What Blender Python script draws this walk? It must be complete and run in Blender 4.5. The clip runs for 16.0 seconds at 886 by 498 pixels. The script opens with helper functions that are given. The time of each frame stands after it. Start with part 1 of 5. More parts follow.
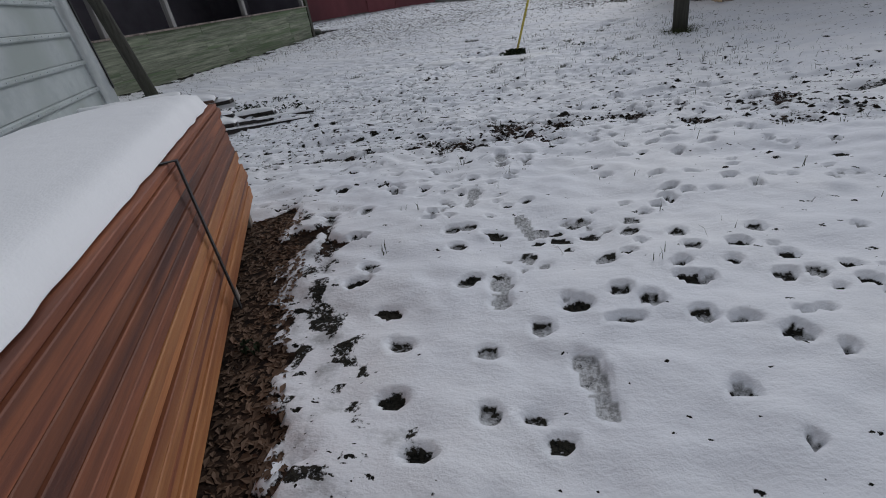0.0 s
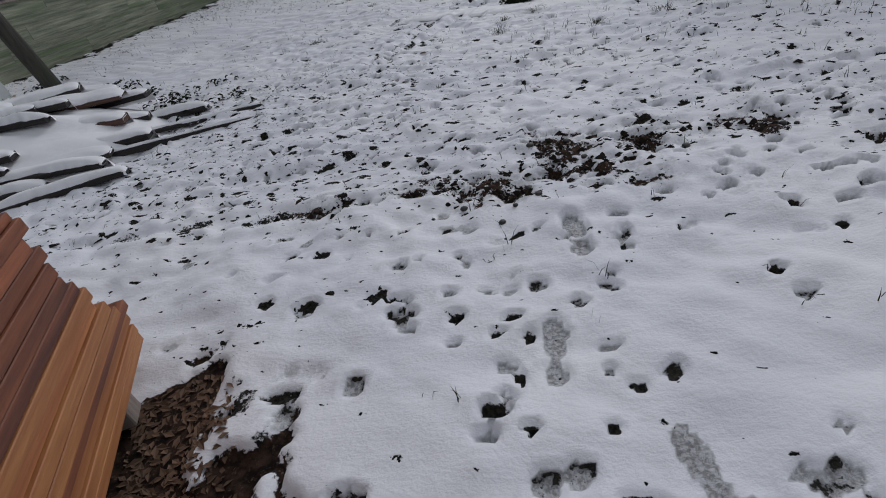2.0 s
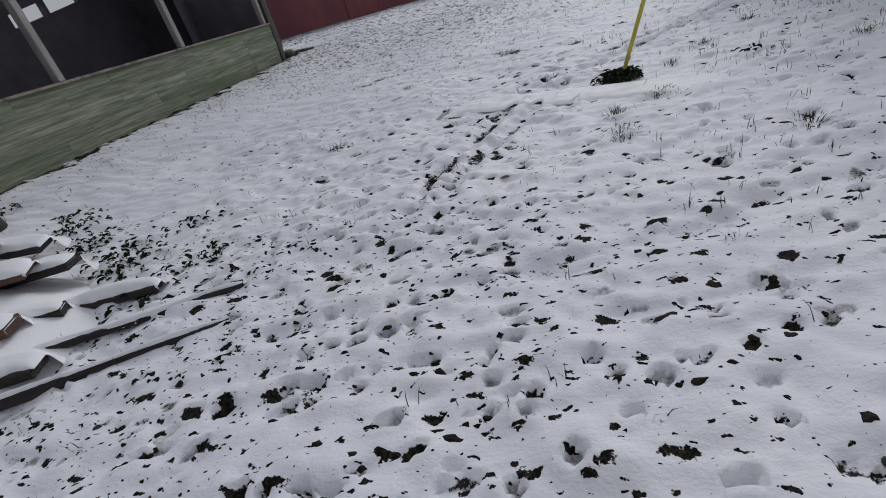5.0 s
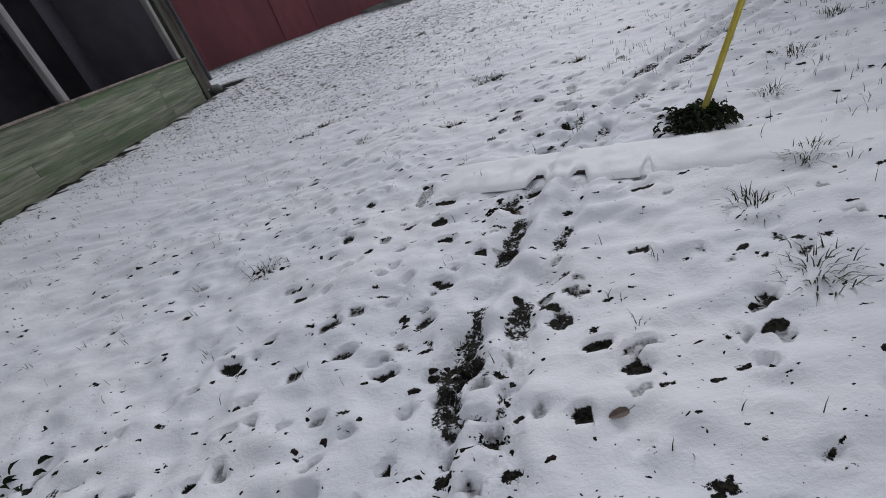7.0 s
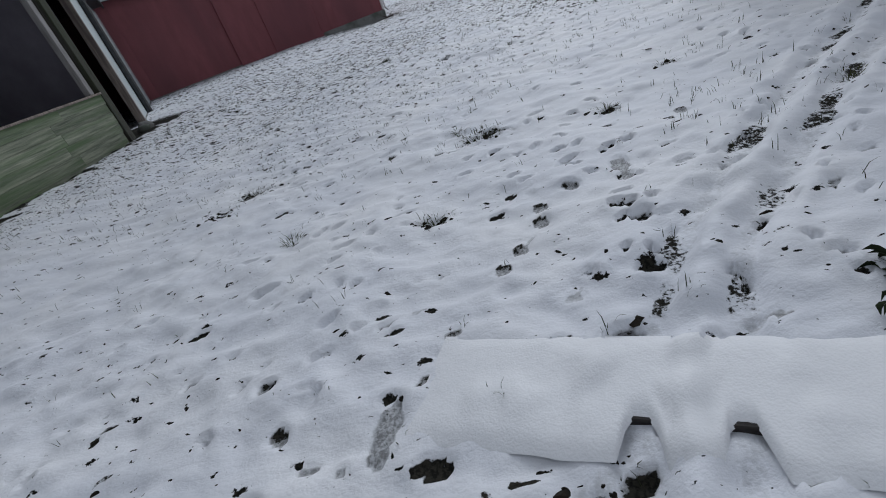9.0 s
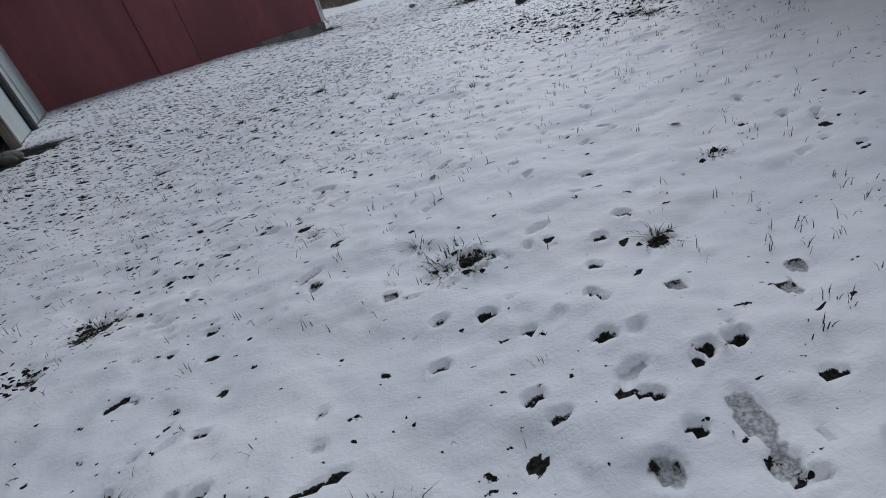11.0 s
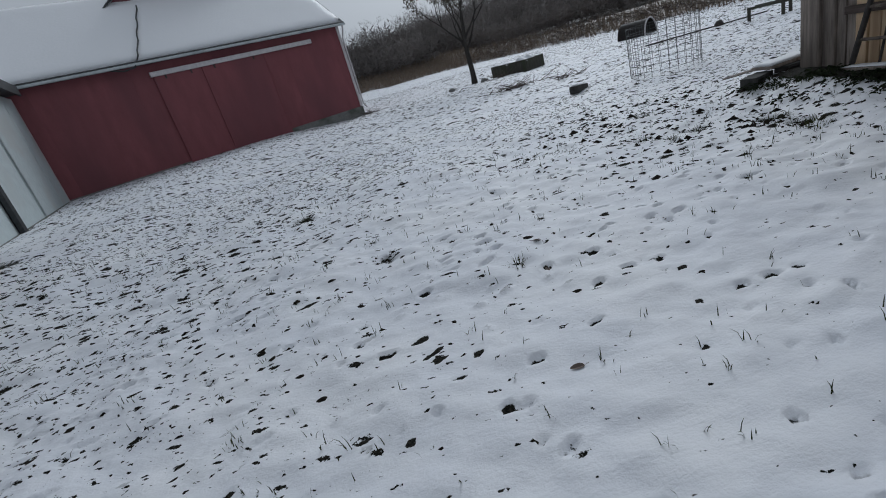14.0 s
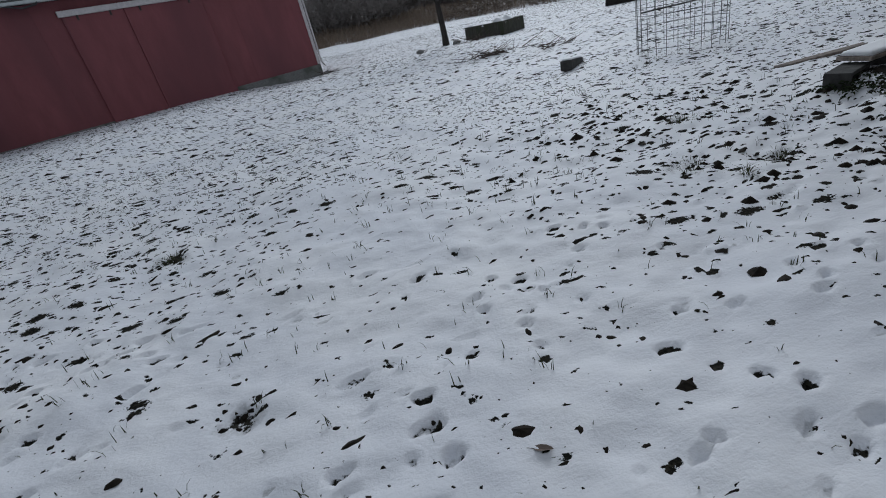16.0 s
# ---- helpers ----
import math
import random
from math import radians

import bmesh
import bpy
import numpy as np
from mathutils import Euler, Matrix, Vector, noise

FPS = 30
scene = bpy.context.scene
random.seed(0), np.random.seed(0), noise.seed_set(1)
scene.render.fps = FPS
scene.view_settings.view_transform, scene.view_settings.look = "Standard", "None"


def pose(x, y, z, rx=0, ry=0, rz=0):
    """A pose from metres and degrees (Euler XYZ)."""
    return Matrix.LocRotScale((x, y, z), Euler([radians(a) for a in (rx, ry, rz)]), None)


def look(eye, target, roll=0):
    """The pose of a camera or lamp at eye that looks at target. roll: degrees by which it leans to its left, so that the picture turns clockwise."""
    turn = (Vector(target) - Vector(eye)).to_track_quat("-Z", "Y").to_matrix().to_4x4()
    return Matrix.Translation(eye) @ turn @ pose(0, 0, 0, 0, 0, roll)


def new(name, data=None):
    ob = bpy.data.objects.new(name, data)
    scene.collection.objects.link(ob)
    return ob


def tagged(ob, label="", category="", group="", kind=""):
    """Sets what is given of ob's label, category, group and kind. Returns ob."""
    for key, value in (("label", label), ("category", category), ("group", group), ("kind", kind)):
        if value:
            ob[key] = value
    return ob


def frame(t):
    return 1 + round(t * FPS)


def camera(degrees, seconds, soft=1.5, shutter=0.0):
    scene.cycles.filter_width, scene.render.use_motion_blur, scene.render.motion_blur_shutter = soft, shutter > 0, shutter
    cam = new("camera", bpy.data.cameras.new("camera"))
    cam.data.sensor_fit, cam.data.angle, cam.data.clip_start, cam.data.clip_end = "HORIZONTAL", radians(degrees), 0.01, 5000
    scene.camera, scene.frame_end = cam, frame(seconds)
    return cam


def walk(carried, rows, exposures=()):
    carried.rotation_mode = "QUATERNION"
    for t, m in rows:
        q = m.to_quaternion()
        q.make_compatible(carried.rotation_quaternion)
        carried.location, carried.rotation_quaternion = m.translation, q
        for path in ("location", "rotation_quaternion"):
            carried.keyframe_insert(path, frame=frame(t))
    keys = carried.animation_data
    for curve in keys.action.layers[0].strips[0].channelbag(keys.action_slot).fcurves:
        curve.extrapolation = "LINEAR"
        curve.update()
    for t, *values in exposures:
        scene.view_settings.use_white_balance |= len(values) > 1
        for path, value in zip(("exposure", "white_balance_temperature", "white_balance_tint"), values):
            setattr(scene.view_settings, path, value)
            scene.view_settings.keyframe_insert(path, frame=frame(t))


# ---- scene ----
cam = camera(86.4, 16.0, soft=1.0)
PATH = [
    (0, (0.884, 0.35, 1.234), (0.428, 2.039, 0.264), -9.7),
    (0.5, (0.774, 0.79, 1.212), (0.373, 2.456, 0.182), -11.7),
    (1, (0.665, 1.218, 1.223), (0.422, 2.853, 0.097), -14.9),
    (1.5, (0.548, 1.67, 1.25), (0.157, 3.248, 0.086), -15.0),
    (2, (0.349, 2.077, 1.284), (-0.048, 3.647, 0.109), -13.1),
    (2.5, (0.249, 2.459, 1.287), (-0.187, 4.007, 0.098), -14.9),
    (3, (0.113, 2.829, 1.318), (-0.415, 4.434, 0.248), -11.9),
    (3.5, (-0.027, 3.229, 1.302), (-0.531, 4.881, 0.295), -16.2),
    (4, (-0.11, 3.653, 1.274), (-0.606, 5.315, 0.279), -16.6),
    (4.2, (-0.149, 3.743, 1.218), (-0.655, 5.418, 0.249), -15.2),
    (6.3, (-0.732, 5.766, 1.32), (-1.158, 7.447, 0.323), -20.5),
    (6.5, (-0.737, 5.925, 1.327), (-1.169, 7.607, 0.336), -21.6),
    (7, (-0.836, 6.369, 1.267), (-1.179, 8.071, 0.275), -20.5),
    (7.5, (-0.879, 6.839, 1.21), (-1.134, 8.551, 0.208), -19.5),
    (8, (-0.883, 7.31, 1.2), (-1.162, 9.026, 0.212), -17.2),
    (8.5, (-0.921, 7.782, 1.203), (-1.187, 9.515, 0.242), -17.7),
    (8.7, (-0.903, 7.974, 1.182), (-1.163, 9.709, 0.223), -19.4),
    (10.8, (-0.881, 9.781, 1.29), (-0.869, 11.503, 0.274), -16.7),
    (11, (-0.837, 9.933, 1.29), (-0.809, 11.667, 0.295), -16.4),
    (11.5, (-0.72, 10.412, 1.346), (-0.75, 12.257, 0.576), -10.9),
    (12, (-0.645, 11.005, 1.344), (-0.523, 12.894, 0.7), -7.2),
    (12.5, (-0.419, 11.442, 1.341), (-0.348, 13.341, 0.716), -10.5),
    (13, (-0.363, 11.991, 1.327), (-0.267, 13.89, 0.705), -9.1),
    (13.5, (-0.299, 12.454, 1.337), (-0.215, 14.349, 0.704), -12.3),
    (14, (-0.206, 12.903, 1.355), (-0.268, 14.772, 0.645), -16.4),
    (14.5, (-0.154, 13.474, 1.337), (-0.116, 15.33, 0.593), -12.7),
    (15, (0.022, 14.008, 1.301), (0.122, 15.844, 0.515), -14.5),
    (15.5, (0.099, 14.529, 1.303), (0.134, 16.341, 0.456), -13.7),
    (16, (0.187, 15.042, 1.338), (0.215, 16.838, 0.459), -13.8),
]
walk(cam, [(t, look(eye, target, roll)) for t, eye, target, roll in PATH],
     [(0, -0.42, 5980, 11), (1.0, -0.36, 6000, 12), (3.5, -0.23, 6080, 13), (6.8, -0.13, 6080, 13), (7.5, -0.18, 5850, 9), (8.0, -0.26, 5820, 9), (8.5, -0.23, 5800, 9), (11, -0.28, 5760, 9), (12.5, -0.26, 5730, 6), (16, -0.32, 5730, 7)])
SKY = 0.082

# ---------------------------------------------------------------- world and light
world = bpy.data.worlds.new("world")
scene.world = world
world.use_nodes = True
wn = world.node_tree.nodes
wl = world.node_tree.links
bg = wn["Background"]
sky = wn.new("ShaderNodeTexSky")
sky.sky_type = "NISHITA"
sky.sun_disc = False
sky.sun_elevation = radians(33)
sky.sun_rotation = radians(18)
sky.air_density, sky.dust_density, sky.ozone_density = 1.0, 6.0, 1.0
hsv = wn.new("ShaderNodeHueSaturation")       # overcast: nearly colourless sky
hsv.inputs["Saturation"].default_value = 0.16
wl.new(sky.outputs[0], hsv.inputs["Color"])
veil = wn.new("ShaderNodeMix")                # even cloud cover over most of the sky's own gradient
veil.data_type = "RGBA"
veil.inputs["Factor"].default_value = 0.80
veil.inputs["B"].default_value = (5.3, 5.35, 5.5, 1)
wl.new(hsv.outputs[0], veil.inputs["A"])
wl.new(veil.outputs["Result"], bg.inputs["Color"])
bg.inputs["Strength"].default_value = SKY
sun = new("sun", bpy.data.lights.new("sun", "SUN"))
sun.data.energy, sun.data.angle, sun.data.color = 1.0, radians(24), (1.0, 0.97, 0.93)
sun.matrix_world = look((10, 31, 21), (0, 0, 0))

# ---------------------------------------------------------------- helpers
RNG = random.Random(5)


def mat(name, c1, c2, scale=8.0, rough=0.8, bump=0.2, metal=0.0, c3=None, scale3=1.0, stretch=(1, 1, 1), detail=6.0, random_tint=0.0, coords="Object"):
    """Noise-mixed surface: c1 to c2 in grain, c3 in large stains, tint varied by object."""
    m = bpy.data.materials.new(name)
    m.use_nodes = True
    n, l = m.node_tree.nodes, m.node_tree.links
    b = n["Principled BSDF"]
    b.inputs["Roughness"].default_value, b.inputs["Metallic"].default_value = rough, metal
    tc, mp = n.new("ShaderNodeTexCoord"), n.new("ShaderNodeMapping")
    mp.inputs["Scale"].default_value = stretch
    l.new(tc.outputs[coords], mp.inputs["Vector"])
    info = n.new("ShaderNodeObjectInfo")
    shift = n.new("ShaderNodeVectorMath")
    shift.operation = "MULTIPLY_ADD"
    l.new(info.outputs["Random"], shift.inputs[0])
    shift.inputs[1].default_value = (37, 19, 23)
    l.new(mp.outputs[0], shift.inputs[2])
    nz = n.new("ShaderNodeTexNoise")
    nz.inputs["Scale"].default_value, nz.inputs["Detail"].default_value, nz.inputs["Roughness"].default_value = scale, detail, 0.65
    l.new(shift.outputs[0], nz.inputs["Vector"])
    ramp = n.new("ShaderNodeValToRGB")
    ramp.color_ramp.elements[0].position, ramp.color_ramp.elements[1].position = 0.32, 0.68
    ramp.color_ramp.elements[0].color, ramp.color_ramp.elements[1].color = (*c1, 1), (*c2, 1)
    l.new(nz.outputs["Fac"], ramp.inputs[0])
    col = ramp.outputs[0]
    if c3:
        nb = n.new("ShaderNodeTexNoise")
        nb.inputs["Scale"].default_value, nb.inputs["Detail"].default_value = scale3, 5
        l.new(shift.outputs[0], nb.inputs["Vector"])
        r2 = n.new("ShaderNodeValToRGB")
        r2.color_ramp.elements[0].position, r2.color_ramp.elements[1].position = 0.48, 0.66
        l.new(nb.outputs["Fac"], r2.inputs[0])
        mx = n.new("ShaderNodeMix")
        mx.data_type = "RGBA"
        l.new(r2.outputs[0], mx.inputs["Factor"])
        l.new(col, mx.inputs["A"])
        mx.inputs["B"].default_value = (*c3, 1)
        col = mx.outputs["Result"]
    if random_tint:
        hs = n.new("ShaderNodeHueSaturation")
        mr = n.new("ShaderNodeMapRange")
        mr.inputs["To Min"].default_value, mr.inputs["To Max"].default_value = 1 - random_tint, 1 + random_tint
        l.new(info.outputs["Random"], mr.inputs["Value"])
        l.new(mr.outputs[0], hs.inputs["Value"])
        l.new(col, hs.inputs["Color"])
        col = hs.outputs[0]
    l.new(col, b.inputs["Base Color"])
    if bump:
        bp = n.new("ShaderNodeBump")
        bp.inputs["Strength"].default_value, bp.inputs["Distance"].default_value = bump, 0.02
        l.new(nz.outputs["Fac"], bp.inputs["Height"])
        l.new(bp.outputs[0], b.inputs["Normal"])
    return m


def mesh_of(bm, name, material, smooth=False):
    me = bpy.data.meshes.new(name)
    bm.normal_update()
    bm.to_mesh(me)
    bm.free()
    me.materials.append(material)
    if smooth:
        me.polygons.foreach_set("use_smooth", [True] * len(me.polygons))
    return me


def part(name, bm, material, parent=None, label="", smooth=False):
    """One bmesh as one mesh object, under a thing or a part."""
    ob = new(name, mesh_of(bm, name, material, smooth) if isinstance(bm, bmesh.types.BMesh) else bm)
    if parent:
        ob.parent = parent
    return tagged(ob, label)


def thing(name, m, label, category, group="", kind=""):
    ob = new(name)
    ob.matrix_world = m
    ob.empty_display_size = 0.2
    return tagged(ob, label, category, group, kind)


def box(bm, lo, hi, bevel=0.0, m=None):
    c = [(a + b) / 2 for a, b in zip(lo, hi)]
    s = [abs(b - a) for a, b in zip(lo, hi)]
    t = Matrix.Translation(c) @ Matrix.Diagonal((*s, 1))
    r = bmesh.ops.create_cube(bm, size=1, matrix=(m @ t) if m else t)
    if bevel:
        edges = {e for v in r["verts"] for e in v.link_edges}
        bmesh.ops.bevel(bm, geom=list(edges), offset=bevel, segments=1, affect="EDGES")
    return bm


def boxed(lo, hi, bevel=0.0, m=None):
    return box(bmesh.new(), lo, hi, bevel, m)


def rod(bm, a, b, r1, r2=None, sides=8, caps=True):
    a, b = Vector(a), Vector(b)
    d = b - a
    if d.length < 1e-6:
        return bm
    m = Matrix.Translation((a + b) / 2) @ d.to_track_quat("Z", "Y").to_matrix().to_4x4()
    bmesh.ops.create_cone(bm, cap_ends=caps, segments=sides, radius1=r1, radius2=r1 if r2 is None else r2, depth=d.length, matrix=m)
    return bm


def tube(points, r, name, material, parent=None, cyclic=False, label=""):
    """A bent wire or pipe, turned into a mesh."""
    bm = bmesh.new()
    pts = [Vector(p) for p in points] + ([Vector(points[0])] if cyclic else [])
    for p, q in zip(pts, pts[1:]):
        rod(bm, p, q, r, sides=6)
    return part(name, bm, material, parent, label)


def prism(bm, outline, depth, m):
    """Extrudes a flat outline (x, z) along local y by depth."""
    a = [bm.verts.new(m @ Vector((x, 0, z))) for x, z in outline]
    b = [bm.verts.new(m @ Vector((x, depth, z))) for x, z in outline]
    bm.faces.new(a)
    bm.faces.new(b[::-1])
    for i in range(len(a)):
        j = (i + 1) % len(a)
        bm.faces.new((a[i], b[i], b[j], a[j]))
    bmesh.ops.recalc_face_normals(bm, faces=bm.faces)
    return bm


TABLE = np.random.RandomState(3).rand(65536).astype(np.float32)


def vnoise(x, y, seed=0):
    """Smooth lattice noise, 0 to 1, for arrays."""
    ix, iy = np.floor(x).astype(np.int64), np.floor(y).astype(np.int64)
    fx, fy = x - ix, y - iy
    fx, fy = fx * fx * (3 - 2 * fx), fy * fy * (3 - 2 * fy)

    def h(i, j):
        return TABLE[((i * 73856093) ^ (j * 19349663) ^ (seed * 83492791)) & 65535]
    return (h(ix, iy) * (1 - fx) + h(ix + 1, iy) * fx) * (1 - fy) + (h(ix, iy + 1) * (1 - fx) + h(ix + 1, iy + 1) * fx) * fy


def ss(v, a=0.0, b=1.0):
    t = np.clip((v - a) / (b - a), 0, 1)
    return t * t * (3 - 2 * t)


def edge_y(x):
    """Where the mown snow ends and the dry field begins."""
    return 96 - 66 * ss(x, 3, 24)


def relief(x, y):
    """Height of the ground without its snow detail."""
    x, y = np.asarray(x, dtype=float), np.asarray(y, dtype=float)
    z = 0.24 * ss(-x, 3.8, 7.4) * ss(y, 3.5, 7)
    z = z - 0.24 * np.exp(-((x + 3.5) ** 2 + (y - 42.3) ** 2) / 30)
    z = z + 0.13 * ss(x, 3.2, 4.4) * ss(y, 11, 15) * (1 - ss(y, 18.8, 20.5))
    far = y - edge_y(x)
    z = z + (0.05 + 0.10 * (1 - ss(x, 4, 20))) * np.clip(far, 0, 16) + 0.004 * np.clip(far - 16, 0, 60)
    z = z + (3 + 34 * ss(x, -40, 150)) * ss(y, 108, 290)
    return z


def top(x, y):
    return float(relief(x, y))


# ---------------------------------------------------------------- materials
WHITE_METAL = mat("white_metal", (0.47, 0.53, 0.535), (0.56, 0.62, 0.62), 5, 0.5, 0.05, 0.0, (0.5, 0.53, 0.52), 0.8)
# white metal again, darkened: the leaning shed's shading is put into its colour
SHADED_METAL = mat("shaded_white_metal", (0.36, 0.40, 0.405), (0.48, 0.52, 0.52), 4, 0.5, 0.05, 0.0, (0.33, 0.37, 0.355), 1.0)
GREY_METAL = mat("grey_metal", (0.42, 0.46, 0.47), (0.55, 0.58, 0.58), 6, 0.45, 0.05, 0.2, (0.33, 0.36, 0.37), 1.2)
RED_PAINT = mat("red_paint", (0.19, 0.055, 0.064), (0.235, 0.070, 0.080), 2.5, 0.7, 0.1, 0, (0.16, 0.050, 0.060), 0.35, (1, 1, 0.3))
PALE_TRIM = mat("pale_trim", (0.52, 0.48, 0.485), (0.68, 0.64, 0.64), 9, 0.6, 0.1)
DARK_TRIM = mat("dark_trim", (0.02, 0.022, 0.024), (0.05, 0.05, 0.052), 9, 0.6, 0.1)
CONCRETE = mat("concrete", (0.13, 0.13, 0.12), (0.26, 0.255, 0.245), 12, 0.9, 0.5, 0, (0.09, 0.10, 0.08), 1.5)
GREEN_WOOD = mat("algae_wood", (0.09, 0.108, 0.074), (0.33, 0.35, 0.255), 5, 0.9, 0.5, 0, (0.115, 0.165, 0.08), 1.3, (0.28, 1, 5), random_tint=0.16)
WEATHERED = mat("weathered_wood", (0.15, 0.125, 0.107), (0.36, 0.305, 0.262), 7, 0.9, 0.5, 0, (0.12, 0.10, 0.086), 1.3, (4, 4, 0.35), random_tint=0.2)
NEW_WOOD = mat("new_boards", (0.50, 0.345, 0.205), (0.70, 0.53, 0.345), 6, 0.8, 0.25, 0, (0.36, 0.235, 0.14), 1.6, (4, 4, 0.3), random_tint=0.2)
POST_WOOD = mat("post_wood", (0.035, 0.034, 0.028), (0.085, 0.082, 0.065), 9, 0.9, 0.5, 0, (0.05, 0.056, 0.034), 2, (3, 3, 0.3))
LUMBER_RED = mat("red_lumber", (0.15, 0.046, 0.022), (0.29, 0.098, 0.040), 5, 0.62, 0.25, 0, (0.08, 0.025, 0.015), 1.5, (0.5, 7, 9), random_tint=0.3)
LUMBER_TAN = mat("tan_lumber", (0.35, 0.13, 0.043), (0.50, 0.225, 0.08), 5, 0.62, 0.25, 0, (0.22, 0.07, 0.025), 1.3, (0.5, 7, 9), random_tint=0.22)
BLACK = mat("black_strap", (0.012, 0.012, 0.013), (0.03, 0.03, 0.03), 20, 0.5, 0.1)
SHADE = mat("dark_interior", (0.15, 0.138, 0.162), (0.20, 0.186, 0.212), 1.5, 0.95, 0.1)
RUST = mat("dark_steel", (0.03, 0.027, 0.026), (0.07, 0.06, 0.055), 14, 0.6, 0.2, 0.3)
WIRE = mat("wire", (0.07, 0.072, 0.072), (0.14, 0.142, 0.142), 20, 0.5, 0.0, 0.3)
YELLOW = mat("yellow_stake", (0.50, 0.40, 0.045), (0.62, 0.52, 0.09), 8, 0.5, 0.05, 0, (0.42, 0.36, 0.12), 3)
BARK = mat("bark", (0.022, 0.019, 0.017), (0.055, 0.048, 0.042), 12, 0.95, 0.6, 0, None, 1, (1, 1, 0.3))
LEAF_DEAD = mat("dead_leaves", (0.045, 0.035, 0.022), (0.11, 0.085, 0.055), 6, 0.8, 0.0)
LEAF_FALLEN = mat("fallen_leaf", (0.09, 0.065, 0.05), (0.16, 0.12, 0.10), 30, 0.7, 0.2)
WEED = mat("weed_leaf", (0.010, 0.015, 0.008), (0.032, 0.042, 0.020), 25, 0.85, 0.2, random_tint=0.3)
GRASS = mat("grass_blade", (0.025, 0.034, 0.012), (0.075, 0.082, 0.035), 15, 0.7, 0.0, random_tint=0.2)
STRAW = mat("dry_grass", (0.15, 0.115, 0.085), (0.30, 0.235, 0.18), 5, 0.9, 0.0)
# far paler than bark: haze over the distant trees is put into the colour
HAZY_WOODS = mat("hazy_twigs", (0.15, 0.136, 0.128), (0.33, 0.30, 0.28), 0.12, 0.95, 0.0, coords="Object")
DARK_BLOCK = mat("wet_block", (0.03, 0.03, 0.029), (0.07, 0.068, 0.064), 12, 0.9, 0.5)
CLOD = mat("wet_clod", (0.007, 0.006, 0.005), (0.028, 0.022, 0.016), 30, 0.75, 0.2)
LITTER = mat("leaf_litter", (0.05, 0.030, 0.018), (0.17, 0.10, 0.06), 3, 0.85, 0.0)
BRUSH = mat("brush_twigs", (0.045, 0.034, 0.028), (0.11, 0.085, 0.072), 2.0, 0.95, 0.0)

for dull in (SHADE, CLOD, WEED, GRASS):
    dull.node_tree.nodes["Principled BSDF"].inputs["Specular IOR Level"].default_value = 0.1


def snow_material():
    m = bpy.data.materials.new("snow")
    m.use_nodes = True
    n, l = m.node_tree.nodes, m.node_tree.links
    b = n["Principled BSDF"]
    b.inputs["Base Color"].default_value = (0.86, 0.865, 0.88, 1)
    b.inputs["Roughness"].default_value = 0.6
    tc = n.new("ShaderNodeTexCoord")
    a, c = n.new("ShaderNodeTexNoise"), n.new("ShaderNodeTexNoise")
    a.inputs["Scale"].default_value, a.inputs["Detail"].default_value = 130, 3
    c.inputs["Scale"].default_value, c.inputs["Detail"].default_value = 9, 5
    l.new(tc.outputs["Object"], a.inputs["Vector"])
    l.new(tc.outputs["Object"], c.inputs["Vector"])
    ad = n.new("ShaderNodeMath")
    ad.operation = "MULTIPLY_ADD"
    ad.inputs[1].default_value = 4
    l.new(c.outputs["Fac"], ad.inputs[0])
    l.new(a.outputs["Fac"], ad.inputs[2])
    bp = n.new("ShaderNodeBump")
    bp.inputs["Strength"].default_value, bp.inputs["Distance"].default_value = 0.35, 0.006
    l.new(ad.outputs[0], bp.inputs["Height"])
    l.new(bp.outputs[0], b.inputs["Normal"])
    return m


SNOW = snow_material()


